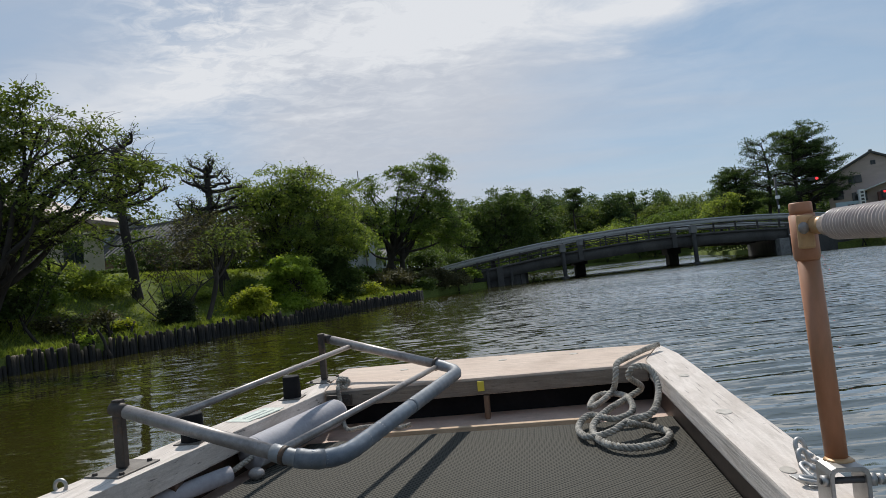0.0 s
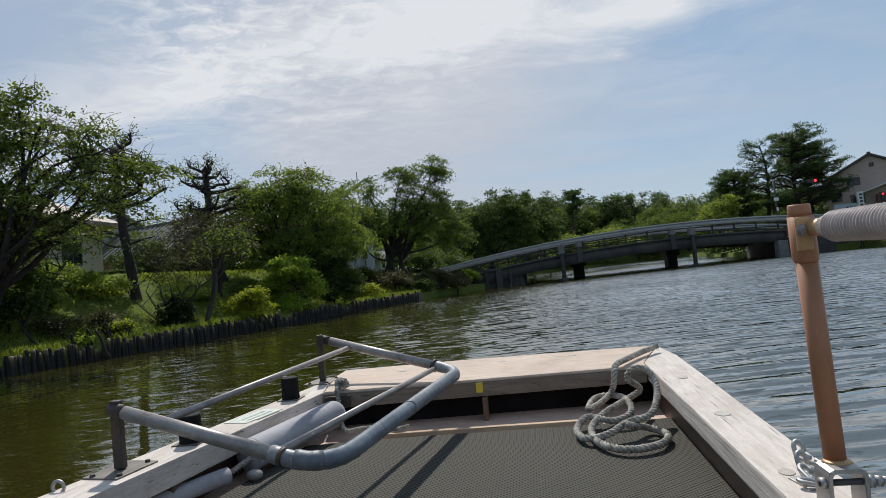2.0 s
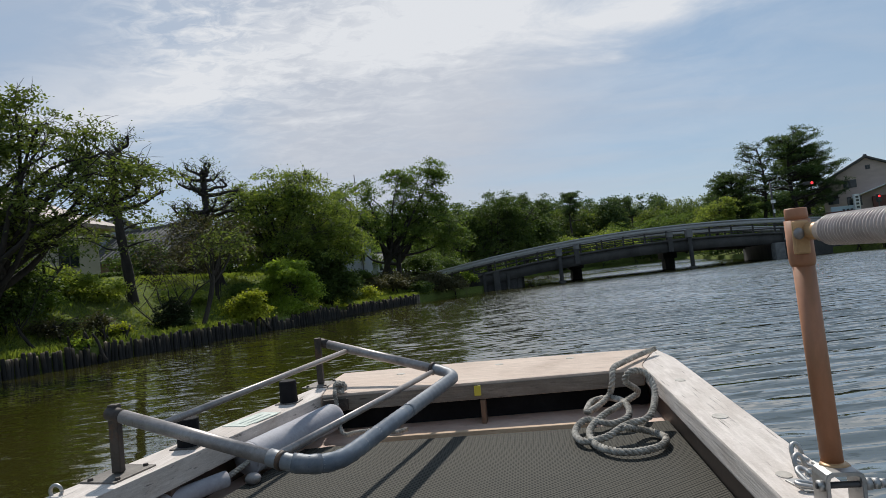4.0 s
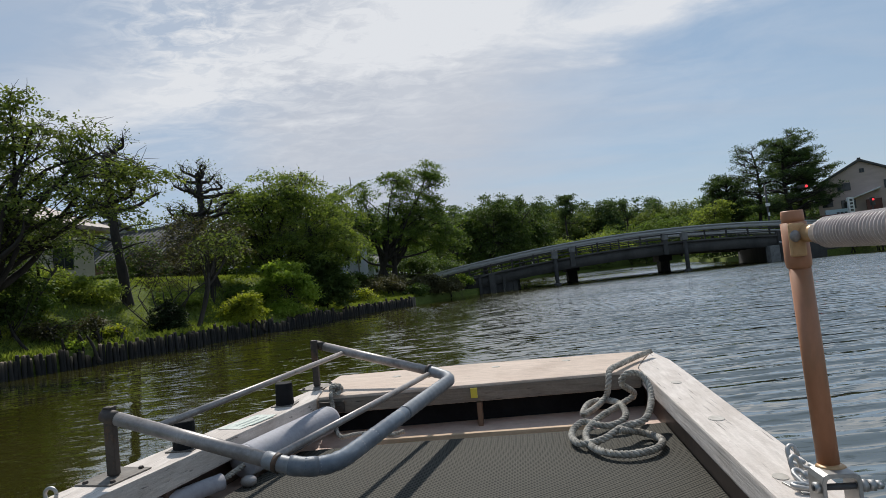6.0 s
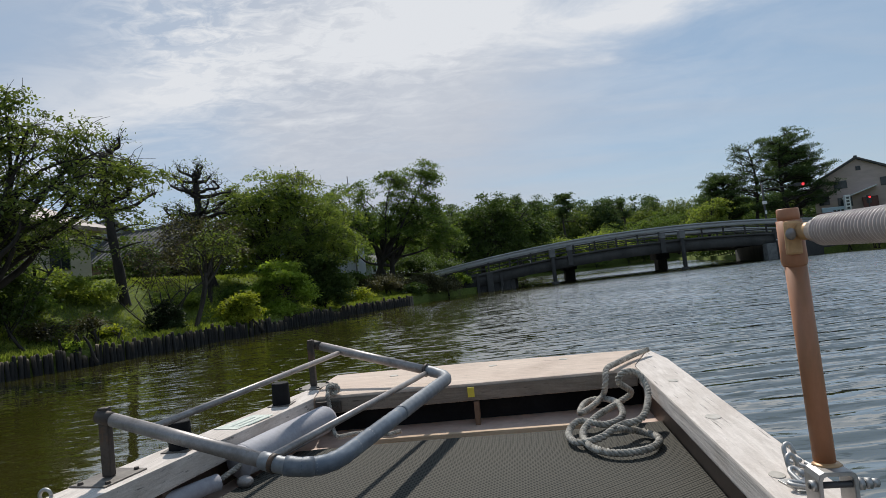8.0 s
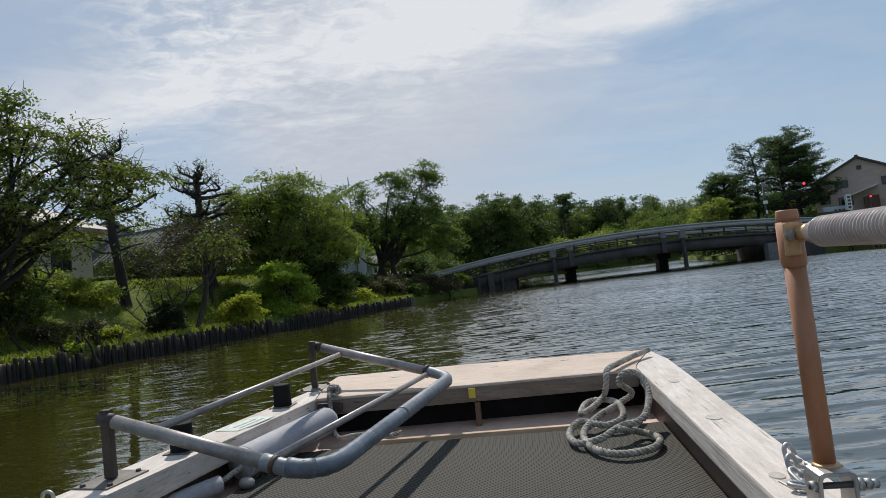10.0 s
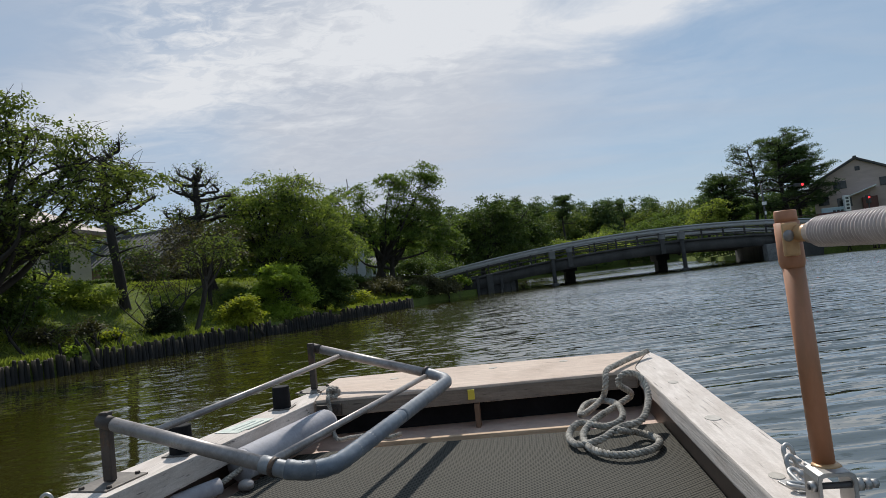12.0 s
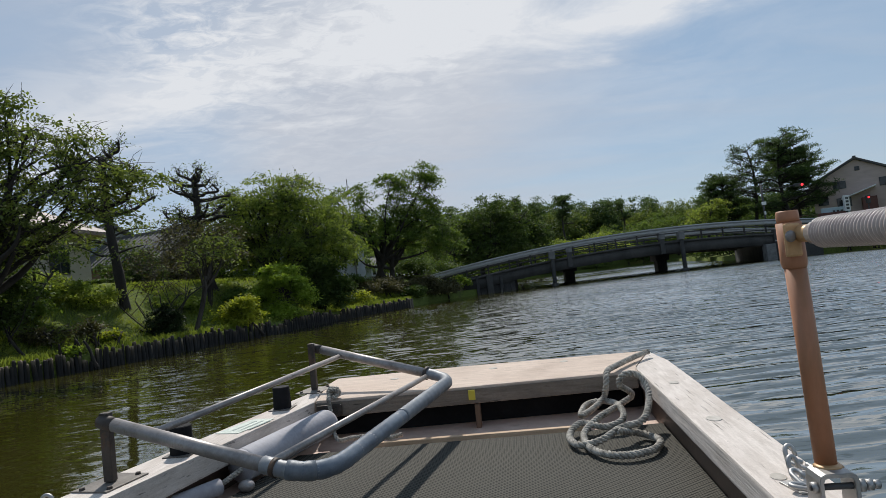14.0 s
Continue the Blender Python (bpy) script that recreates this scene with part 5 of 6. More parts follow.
tree("leafy_tree", -9.07, 25.5, foot_z(-9.07, 25.5), 1.3, 0.07, [(0.08, 0, 2.5, 1.05, 0.8, 0.7), (-0.8, 0, 3.1, 0.8, 0.6, 0.5), (0.8, 0, 2.2, 0.7, 0.6, 0.75)], LEAF_R, "small tree with brownish spring leaves on the bank", 90, 80, 0.09, 0.26, 10, (0, 0), 20, stems=2)
# bank shrubs
bush("shrub", -7.05, 22.9, 0.38, [(-0.07, 0, 0.76, 0.6, 0.48, 0.36), (-0.6, -0.1, 0.49, 0.42, 0.33, 0.24), (0.34, -0.1, 0.47, 0.46, 0.36, 0.32), (-0.1, -0.2, 0.28, 0.6, 0.4, 0.25)], LEAF_Y, "bright yellow-green shrub behind the timber piles", 150, 75, 0.075, 0.14, 31)
bush("shrub", -6.42, 26.0, 0.38, [(0.03, 0, 1.71, 0.88, 0.72, 0.56), (-0.79, 0, 0.95, 0.85, 0.68, 0.64), (0.68, 0, 1.0, 0.62, 0.5, 0.8), (0.34, -0.3, 0.36, 1.05, 0.7, 0.4)], LEAF_L, "tall fresh green shrub behind the timber piles", 260, 90, 0.085, 0.17, 32)
bush("shrub", -5.4, 29.3, 0.38, [(0, 0, 1.24, 0.95, 0.75, 1.0), (0.37, -0.2, 0.5, 0.72, 0.5, 0.5), (-0.35, 0, 2.1, 0.75, 0.6, 0.62), (0.9, 0.2, 0.9, 0.6, 0.5, 0.7)], LEAF_D, "dark green shrub behind the timber piles", 200, 100, 0.095, 0.22, 33)
bush("shrub", -4.09, 33.2, 0.42, [(-0.09, 0, 0.42, 1.05, 0.7, 0.38), (-0.84, 0, 0.7, 0.68, 0.52, 0.33)], LEAF_Y, "yellow-green shrub at the canal edge", 90, 80, 0.09, 0.18, 34)
bush("shrub", -1.36, 40.5, 0.40, [(-0.05, 0, 0.6, 1.6, 1.2, 0.62), (-1.45, 0.2, 0.85, 1.2, 0.9, 0.62), (1.3, 0.3, 0.4, 0.95, 0.75, 0.45)], LEAF_R, "dark reddish overhanging shrub at the canal edge", 230, 90, 0.09, 0.22, 35)
bush("shrub", 0.3, 43.2, 0.36, [(0, 0, 0.45, 1.1, 0.8, 0.5), (-0.9, -0.8, 0.4, 0.8, 0.7, 0.45)], LEAF_R, "dark reddish shrub hanging over the canal edge", 130, 85, 0.09, 0.2, 50)
bush("shrub", -1.7, 38.6, 0.36, [(0, 0, 0.4, 0.8, 0.9, 0.42)], LEAF_D, "dark green shrub at the end of the timber piles", 80, 80, 0.09, 0.18, 51)
bush("shrub", -3.2, 38.2, 0.9, [(0, 0, 0.45, 1.2, 0.8, 0.5), (-1.2, -1.4, 0.4, 1.0, 0.8, 0.45)], LEAF_R, "low brownish shrub behind the pile ends", 110, 80, 0.09, 0.2, 48)
bush("shrub", -2.0, 49.5, 1.7, [(0, 0, 0.7, 2.2, 0.9, 0.8), (2.2, 2.0, 0.6, 1.6, 0.9, 0.7)], LEAF_D, "dark shrubs at the end of the bridge", 90, 80, 0.12, 0.25, 45)
bush("shrub", 1.5, 45.6, 0.5, [(0, 0, 0.5, 0.6, 0.4, 0.5), (-0.7, -0.6, 0.3, 0.5, 0.4, 0.35)], LEAF_L, "small green shrub beside the abutment", 50, 80, 0.10, 0.18, 36)
bush("shrub", -8.76, 20.6, 0.46, [(-0.1, 0, 0.40, 0.52, 0.42, 0.38), (0.0, 0, 0.74, 0.36, 0.30, 0.26), (-0.05, 0, 0.15, 0.60, 0.45, 0.25)], LEAF_K, "dense dark clipped shrub on the grass slope", 170, 130, 0.05, 0.09, 37, clipped=True)
tree("thin_shrub", -8.93, 20.85, 0.52, 1.35, 0.022, [(0.07, 0, 2.4, 0.85, 0.65, 0.7), (-0.27, 0, 1.65, 0.6, 0.45, 0.45), (0.49, 0, 3.0, 0.6, 0.45, 0.4)], LEAF_R, "sparse upright shrub with thin dark stems above a clipped one", 70, 22, 0.075, 0.22, 18, (0, 0), 40, BARE, 7, category="shrub")
tree("leaning_tree", -8.35, 21.2, 0.55, 1.6, 0.07, [(0.9, 0.3, 2.6, 0.9, 0.7, 0.5)], LEAF, "small leaning tree with a crooked trunk on the slope", 45, 45, 0.09, 0.26, 8, (0.65, 0.1), 44, BARE)
bush("shrub", -9.34, 17.3, 0.38, [(-0.1, 0, 0.62, 0.30, 0.26, 0.34)], LEAF_R, "small thin reddish shrub at the water's edge", 34, 45, 0.065, 0.14, 38)
bush("shrub", -9.19, 18.2, 0.40, [(-0.13, 0, 0.36, 0.36, 0.28, 0.18)], LEAF_Y, "small yellow-green shrub on the slope", 40, 60, 0.065, 0.12, 46)
bush("shrub", -9.33, 16.35, 0.36, [(-0.12, 0, 0.16, 0.22, 0.18, 0.13)], LEAF_L, "small fresh green plant at the pile heads", 20, 50, 0.06, 0.09, 47)
bush("shrub", -10.7, 17.6, 0.70, [(-0.11, 0, 0.25, 0.8, 0.6, 0.24), (-0.96, 0, 0.2, 0.5, 0.4, 0.24)], LEAF_R, "low brownish undergrowth on the bank", 70, 55, 0.07, 0.2, 39)
bush("shrub", -11.35, 16.7, foot_z(-11.35, 16.7), [(0, 0, 0.8, 0.7, 0.6, 0.55), (0.3, 0.2, 1.5, 0.6, 0.5, 0.5), (-0.6, 0, 1.1, 0.6, 0.5, 0.5)], LEAF_D, "dark leafy shrub beside the cherry trunk", 110, 70, 0.085, 0.22, 52)
bush("shrub", -11.8, 13.4, 0.75, [(0, 0, 0.6, 1.0, 0.9, 0.6), (-0.9, -1.2, 0.8, 1.2, 1.0, 0.8)], LEAF_D, "dark shrub in the shade of the cherry", 110, 70, 0.09, 0.24, 49)
# dense planting that screens the houses
for k, (x, y, w, h, leaf) in enumerate(((-15.6, 33.0, 1.5, 2.5, LEAF_D), (-14.2, 35.0, 1.8, 2.2, LEAF_R), (-12.3, 37.0, 2.0, 3.0, LEAF_B), (-29.0, 36.0, 3.4, 6.0, LEAF_D), (-17.2, 38.5, 1.5, 2.0, LEAF_D), (-32.0, 29.0, 3.6, 6.5, LEAF))):
    tree("leafy_tree", x, y, 2.4, 0.8, 0.1, [(0, 0, h * 0.5, w, w * 0.6, h * 0.42), (w * 0.5, 0, h * 0.35, w * 0.6, w * 0.5, h * 0.3)], leaf, "bushy small tree screening the houses behind the bank", 110, 75, 0.13, 0.30, 9, (0, 0), 160 + k, stems=3)
for k, x in enumerate(range(-1, 44, 5)):
    bush("undergrowth", x + 1.3 * math.sin(k * 2.1), 119.5, 0.5, [(0, 0, 1.5, 3.0, 1.2, 1.6)], LEAF_D, "dark bushes at the far end of the canal", 60, 60, 0.30, 0.5, 200 + k, "undergrowth")
for k, (x, y) in enumerate(((26.6, 58.5), (28.2, 65), (30.6, 73), (33.2, 82), (36.5, 92), (39.5, 103), (3.0, 63), (2.0, 72), (0.2, 86), (-1.0, 100))):
    bush("undergrowth", x + (1.2 if x > 10 else -1.2), y, 0.6, [(0, 0, 1.0, 1.6, 3.6, 1.1)], LEAF_D, "dark bushes overhanging the canal beyond the bridge", 90, 60, 0.22, 0.42, 220 + k, "undergrowth")
for k in range(15):
    y = 44.0 - 1.45 * k
    x = float(np.interp(y, [20, 42, 46.4], [30.5, 28.8, 27.0])) - 0.05 + 0.25 * math.sin(k * 2.3)
    bush("undergrowth", x, y, 0.36, [(0, 0, 0.45, 1.0, 1.0, 0.40), (1.3, 0.4, 0.9, 1.1, 0.9, 0.45)], (LEAF_R, LEAF_D, LEAF_R, LEAF_R)[k % 4], "low brownish undergrowth on the far bank" if k % 2 == 0 else "low green undergrowth on the far bank", 70, 60, 0.11, 0.22, 180 + k, "undergrowth")
# undergrowth along the top of the slope, behind the grass
for k, (x, y, w, h, leaf, lab) in enumerate((
        (-8.6, 27.4, 1.3, 0.8, LEAF_B, "green undergrowth under the trees"),
        (-7.2, 32.5, 1.6, 1.0, LEAF_D, "dark green undergrowth under the trees"),
        (-5.6, 36.5, 1.6, 0.9, LEAF_D, "dark green undergrowth under the trees"),
        (-4.2, 42.0, 1.6, 0.7, LEAF_R, "brownish undergrowth under the trees"),
        (-11.6, 21.6, 1.6, 0.55, LEAF_T, "leafy green ground cover on the slope"),
        (-10.2, 23.6, 1.4, 0.45, LEAF_T, "leafy green ground cover on the slope"),
        (-12.9, 20.4, 1.5, 0.6, LEAF_T, "leafy green ground cover on the slope"),
        (-12.4, 18.3, 1.5, 0.5, LEAF_B, "leafy green ground cover on the slope"),
        (-14.0, 22.4, 1.8, 0.8, LEAF_T, "leafy green undergrowth at the top of the bank"),
        (-13.4, 16.0, 1.6, 0.9, LEAF_D, "dark green undergrowth near the water"),
        (-12.9, 10.0, 1.6, 1.5, LEAF_D, "dark green undergrowth near the water"),
        (-13.4, 5.0, 1.8, 1.7, LEAF_B, "leafy green undergrowth near the water"))):
    bush("undergrowth", x, y, foot_z(x, y) - 0.16, [(0, 0, h * 0.55, w, 0.9, h * 0.6)], leaf, lab, 110, 85, 0.09, 0.20, 60 + k, "undergrowth")


def hedge(x0, x1, y, z, h, label, seed):
    rng = np.random.default_rng(seed)
    n = int((x1 - x0) * 2600)
    p = rng.uniform((x0, y - 0.35, z), (x1, y + 0.35, z + h), (n, 3))
    side = rng.integers(0, 3, n)
    p[side == 0, 2] = z + h + rng.normal(0, 0.03, (side == 0).sum())
    p[side == 1, 1] = y - 0.35 + rng.normal(0, 0.03, (side == 1).sum())
    h_ = thing("hedge", label, "hedge")
    part("foliage", raw("foliage", *leaf_cards(p, 0.1, 0.07, rng, 0.6), LEAF_D), LEAF_D, h_)
    part("stem", boxm((x0 + 0.1, y - 0.2, z - 0.3), (x1 - 0.1, y + 0.2, z + h - 0.15)), BARK, h_)


hedge(-14.6, -12.4, 26.0, 2.40, 0.45, "low clipped dark green hedge at the top of the bank", 81)


def pine(name, x, y, z, h, r, pads, label, seed, leaf=NEEDLE, size=0.24, per=260):
    """A pine: a tapered trunk with separate tufts of needles on level, upturned limbs; pads are (x, y, z, radius) from its foot."""
    rng = np.random.default_rng(seed)
    t = thing(name, label, "pine tree", Matrix.Translation((x, y, z)))
    path, rad = branch_pipe((0, 0, -0.3), (rng.normal() * 0.4, 0, h * 0.95), r, r * 0.25, rng, 0.03, 9, 12)
    wood, pts = [tube_arrays(path, rad, 9)], []
    for px, py, pz, pr in pads:
        i = int(np.clip(np.argmin(np.abs(path[:, 2] - (pz - 0.55))), 0, 11))
        p, rr = branch_pipe(path[i], (px, py, pz - 0.1), rad[i] * 0.55, 0.03, rng, 0.08, 6, 9)
        wood.append(tube_arrays(p, rr, 6))
        m = max(5, int(11 * pr * pr))
        c = np.c_[rng.normal(0, pr * 0.62, (m, 2)) + (px, py), np.full(m, pz) + rng.normal(0, 0.16, m)]
        c[:, 2] += 0.22 * np.linalg.norm(c[:, :2] - path[i][:2], axis=1) / (1 + pr)
        for q in c:
            pp, r2 = branch_pipe(p[rng.integers(4, 9)], q, 0.028, 0.010, rng, 0.1, 4, 5)
            wood.append(tube_arrays(pp, r2, 4, False))
        src = np.repeat(c, per // 5, axis=0)
        pts.append(src + rng.normal(size=src.shape) * (0.19, 0.19, 0.085))
    part("trunk", raw("trunk", *joined(wood), BARK, True), BARK, t)
    pts = np.vstack(pts)
    part("crown", raw("crown", *leaf_cards(pts, -0.5, size, rng, 0.22), leaf), leaf, t)
    return t


def pads_for(rng, h, lo, wide, n):
    out = []
    for k in range(n):
        f = rng.uniform(0, 1)
        a = rng.uniform(0, 2 * math.pi)
        rr = wide * (1 - 0.6 * f ** 2) * rng.uniform(0.25, 1.0)
        out.append((rr * math.cos(a), rr * math.sin(a) * 0.8, lo + (h - lo) * f, rng.uniform(0.55, 1.1)))
    return out


prng = np.random.default_rng(5)
pine("pine_tree", 33.6, 60.0, 1.8, 9.6, 0.24, pads_for(prng, 9.6, 2.4, 4.2, 66), "tall dark pine with layered needle pads", 101)
pine("pine_tree", 30.6, 61.5, 1.8, 8.9, 0.20, pads_for(prng, 8.9, 4.2, 2.2, 30), "slim pine with thin open needle pads", 102, per=80)
pine("pine_tree", 35.4, 62.0, 1.8, 8.0, 0.20, pads_for(prng, 8.2, 3.4, 2.6, 44), "dark pine with layered needle pads", 103)
pine("pine_tree", 28.9, 64.0, 1.8, 6.6, 0.2, pads_for(prng, 6.6, 1.8, 2.6, 56), "low dark pine behind the bridge", 104)
tree("leafy_tree", 25.6, 60.0, 1.8, 1.0, 0.14, [(0, 0, 2.4, 1.9, 1.4, 1.4), (0.6, 0, 3.2, 1.2, 1.0, 0.9)], LEAF_T, "fresh light green tree beyond the bridge", 110, 80, 0.15, 0.30, 8, (0, 0), 105)
bush("shrub", 30.2, 56.0, 1.8, [(0, 0, 0.9, 2.4, 0.9, 0.8), (3.0, 0.3, 0.8, 1.4, 0.8, 0.7)], LEAF_D, "dark clipped shrubs at the bridge head", 110, 80, 0.12, 0.26, 106)
pine("pine_tree", 44.5, 45.5, 1.75, 10.5, 0.24, pads_for(prng, 10.5, 2.6, 2.8, 40), "tall dark conifer on the far bank", 107)


for k, (x, y, h, n) in enumerate(((13.1, 100.0, 10.9, 26), (15.8, 102.0, 10.2, 22), (20.3, 98.0, 10.2, 20), (30.6, 104.0, 9.3, 10), (9.2, 96.0, 10.3, 26))):
    pine("pine_tree", x, y, 1.8, h, 0.22, pads_for(prng, h, h * (0.45 if k < 2 else 0.6), 1.9, n), "far dark pine standing out of the wood", 140 + k, size=0.34, per=170)


def pine_points(x, y, h, w, n, rng):
    """A far conifer: tiers of clumps that narrow towards a ragged top."""
    f = rng.uniform(0.35, 1.1, n)
    reach = w * 0.42 * np.clip(1.25 - f, 0.08, 1)
    return np.c_[x + rng.normal(0, 1, n) * reach, y + rng.normal(0, 1, n) * reach, 1.8 + h * np.round(f * 9) / 9]


def far_woods():
    """The wood that closes the view beyond the bridge: many crowns, too many to count."""
    rng = np.random.default_rng(9)
    groups = {0: [], 1: [], 2: []}
    wood = []
    for k in range(270):
        x = rng.uniform(-30, 78)
        y = rng.uniform(122, 150) if -8 < x < 48 else rng.uniform(96, 140)
        kind = rng.choice([0, 0, 0, 1, 1, 2, 2])
        crest = np.interp(x / y, [-0.2, 0.03, 0.20, 0.30, 0.45, 0.7], [0.122, 0.116, 0.098, 0.089, 0.077, 0.067])
        h = (crest * y - 0.65) * rng.uniform(0.80, 0.97) / (1.0 if kind < 2 else 0.96)
        w = rng.uniform(2.6, 4.8)
        n = 40
        c = crown_points([(x, y, 1.8 + h * 0.62, w, w * 0.8, h * 0.38)], n, rng) if kind < 2 else pine_points(x, y, h, w, n, rng)
        src = np.repeat(c, 44, axis=0)
        groups[kind].append(src + rng.normal(size=src.shape) * (0.56, 0.56, 0.30))
        p, r = branch_pipe((x, y, 1.0), (x, y, 1.8 + h * 0.8), 0.25, 0.06, rng, 0.03, 6, 5)
        wood.append(tube_arrays(p, r, 5, False))
    w_ = thing("far_woods", "mixed green wood closing the view beyond the bridge", "woods", kind="stuff")
    for kind, leaf in ((0, LEAF), (1, LEAF_D), (2, NEEDLE)):
        part("crowns", raw("crowns", *leaf_cards(np.vstack(groups[kind]), 0.2, 0.44, rng, 0.55), leaf), leaf, w_)
    part("trunks", raw("trunks", *joined(wood), BARK), BARK, w_)


far_woods()
for k, (x, y, w, h, leaf) in enumerate(((14.0, 74.0, 2.4, 3.0, LEAF_T), (19.5, 78.0, 3.6, 3.4, LEAF_T), (9.5, 76, 3.0, 3.6, LEAF_B), (24.5, 92, 4.0, 4.5, LEAF_B), (4, 84, 4.0, 5.4, LEAF_D), (31, 88, 4.2, 5.5, LEAF_B), (38.0, 84, 4.5, 6.0, LEAF_B), (-4.5, 74, 3.6, 5.4, LEAF_B), (-9.5, 60, 3.2, 5.5, LEAF_B), (-17.0, 48, 3.4, 5.2, LEAF_D))):
    tree("leafy_tree", x, y, 1.6, 1.2, 0.16, [(0, 0, h * 0.55, w, w * 0.7, h * 0.42), (w * 0.5, 0, h * 0.45, w * 0.6, w * 0.5, h * 0.3), (-w * 0.5, 0, h * 0.42, w * 0.6, w * 0.5, h * 0.3)], leaf, "leafy tree on the bank beyond the bridge" if y > 60 else "leafy tree behind the bank planting", 170, 110, 0.17, 0.50, 8, (0, 0), 120 + k)

# ---- houses ----


def house(name, x, y, z, w, d, wall_h, roof_h, turn, wall, roof, label, windows=(), hip=False, eave=0.5):
    """A house with its gable towards local -y; windows are (x, z, width, height) on that front."""
    m = pose(x, y, z, 0, 0, turn)
    h = thing(name, label, "house", m)
    bm = bmesh.new()
    front = [(-w / 2, 0), (w / 2, 0), (w / 2, wall_h), (0, wall_h + (0 if hip else roof_h)), (-w / 2, wall_h)]
    a = [bm.verts.new((px, -d / 2, pz)) for px, pz in front]
    b = [bm.verts.new((px, d / 2, pz)) for px, pz in front]
    bm.faces.new(a), bm.faces.new(b[::-1])
    for i in range(5):
        bm.faces.new((a[i], b[i], b[(i + 1) % 5], a[(i + 1) % 5]))
    part("wall", bm, wall, h)
    for s in (-1, 1):
        bm = bmesh.new()
        k = roof_h / (w / 2)
        e = w / 2 + eave
        inset = w / 2 if hip else 0
        pts = [(s * e, -d / 2 - eave), (s * e, d / 2 + eave), (0, d / 2 + eave - inset), (0, -d / 2 - eave + inset)]
        lo = [bm.verts.new((px, py, wall_h + roof_h - abs(px) * k + 0.03)) for px, py in pts]
        hi = [bm.verts.new((px, py, wall_h + roof_h - abs(px) * k + 0.20)) for px, py in pts]
        bm.faces.new(lo), bm.faces.new(hi)
        for i in range(4):
            bm.faces.new((lo[i], lo[(i + 1) % 4], hi[(i + 1) % 4], hi[i]))
        rf = part("roof", bm, roof, h)
        # rolls of the tiles, running down the slope
        for j, yy in enumerate(np.arange(-d / 2 - eave + 0.2, d / 2 + eave, 0.45 if d < 9 else 0.6)):
            top = min(1.0, (min(yy + d / 2 + eave, d / 2 + eave - yy)) / inset) if hip else 1.0
            x1 = s * e * (1 - top) + 0.001 * s
            q0, q1 = (s * e, yy, wall_h + roof_h - e * k + 0.21), (x1, yy, wall_h + roof_h - abs(x1) * k + 0.21)
            part("tile_roll", raw("tile_roll", *tube_arrays([q0, q1], 0.05, 6), roof), roof, rf)
    if hip:
        for s in (-1, 1):
            bm = bmesh.new()
            e, yy = w / 2 + eave, s * (d / 2 + eave)
            pts = [(-e, yy), (e, yy), (0, yy - s * w / 2)]
            zz = [wall_h + roof_h - e * roof_h / (w / 2), wall_h + roof_h - e * roof_h / (w / 2), wall_h + roof_h]
            lo = [bm.verts.new((p[0], p[1], q + 0.03)) for p, q in zip(pts, zz)]
            hi = [bm.verts.new((p[0], p[1], q + 0.20)) for p, q in zip(pts, zz)]
            bm.faces.new(lo), bm.faces.new(hi)
            for i in range(3):
                bm.faces.new((lo[i], lo[(i + 1) % 3], hi[(i + 1) % 3], hi[i]))
            part("roof", bm, roof, h)
    part("ridge", boxm((-0.14, -d / 2 - eave + (w / 2 if hip else 0), wall_h + roof_h + 0.12), (0.14, d / 2 + eave - (w / 2 if hip else 0), wall_h + roof_h + 0.32), 0.03), roof, h)
    for wx, wz, ww, wh in windows:
        win = part("window", boxm((wx - ww / 2, -d / 2 - 0.05, wz - wh / 2), (wx + ww / 2, -d / 2 - 0.004, wz + wh / 2), 0.01), DARKMETAL, h, "dark framed window")
        for s in (-1, 1):
            part("pane", boxm((wx + s * ww / 4 - ww / 4 + 0.05, -d / 2 - 0.062, wz - wh / 2 + 0.06), (wx + s * ww / 4 + ww / 4 - 0.05, -d / 2 - 0.051, wz + wh / 2 - 0.06)), GLASS, win)
    return h


grey_house = house("house", 42.6, 64.2, 1.75, 7.6, 8.0, 4.5, 1.95, -31, GREYWALL, SLATE, "grey-brown two-storey house with a gabled roof", [(-1.5, 4.2, 1.1, 0.75), (-3.0, 2.9, 0.9, 0.9), (-1.3, 2.5, 1.2, 0.9), (0.1, 5.55, 0.4, 0.4), (2.3, 4.0, 1.2, 0.8)], eave=0.3)
part("lean_to_roof", boxm((-1.5, -0.6, -0.05), (1.5, 0.6, 0.05), 0.01, pose(-0.1, -4.62, 3.25, 0, -17, 0)), WHITE, grey_house, "pale metal lean-to roof")
part("lean_to_wall", boxm((0.1, -5.0, 0.0), (1.3, -4.002, 2.7), 0.01), REDBRICK, grey_house, "dark red lean-to wall")
house("house", 46.5, 57.5, 1.75, 7.0, 7.0, 3.9, 1.6, 4, WHITEWALL, SLATE, "white house with a grey roof beside the road", [(-2.2, 2.5, 1.0, 1.2), (-0.4, 2.5, 1.0, 1.2), (1.8, 2.5, 1.4, 1.2)])
house("house", -21.5, 25.5, 2.5, 8.5, 11.0, 2.9, 2.0, 84, PLASTER, TILE, "cream house with a brown tiled hip roof", [(-2.0, 1.5, 1.2, 1.2), (2.2, 1.5, 1.2, 1.2)], True, 0.8)
house("house", -20.6, 46.0, 2.0, 6.0, 8.0, 3.0, 1.9, 70, BROWNWALL, SLATE, "low brown house with a grey roof behind the trees", [(-1.8, 1.4, 1.4, 1.1), (1.4, 1.4, 1.4, 1.1)])
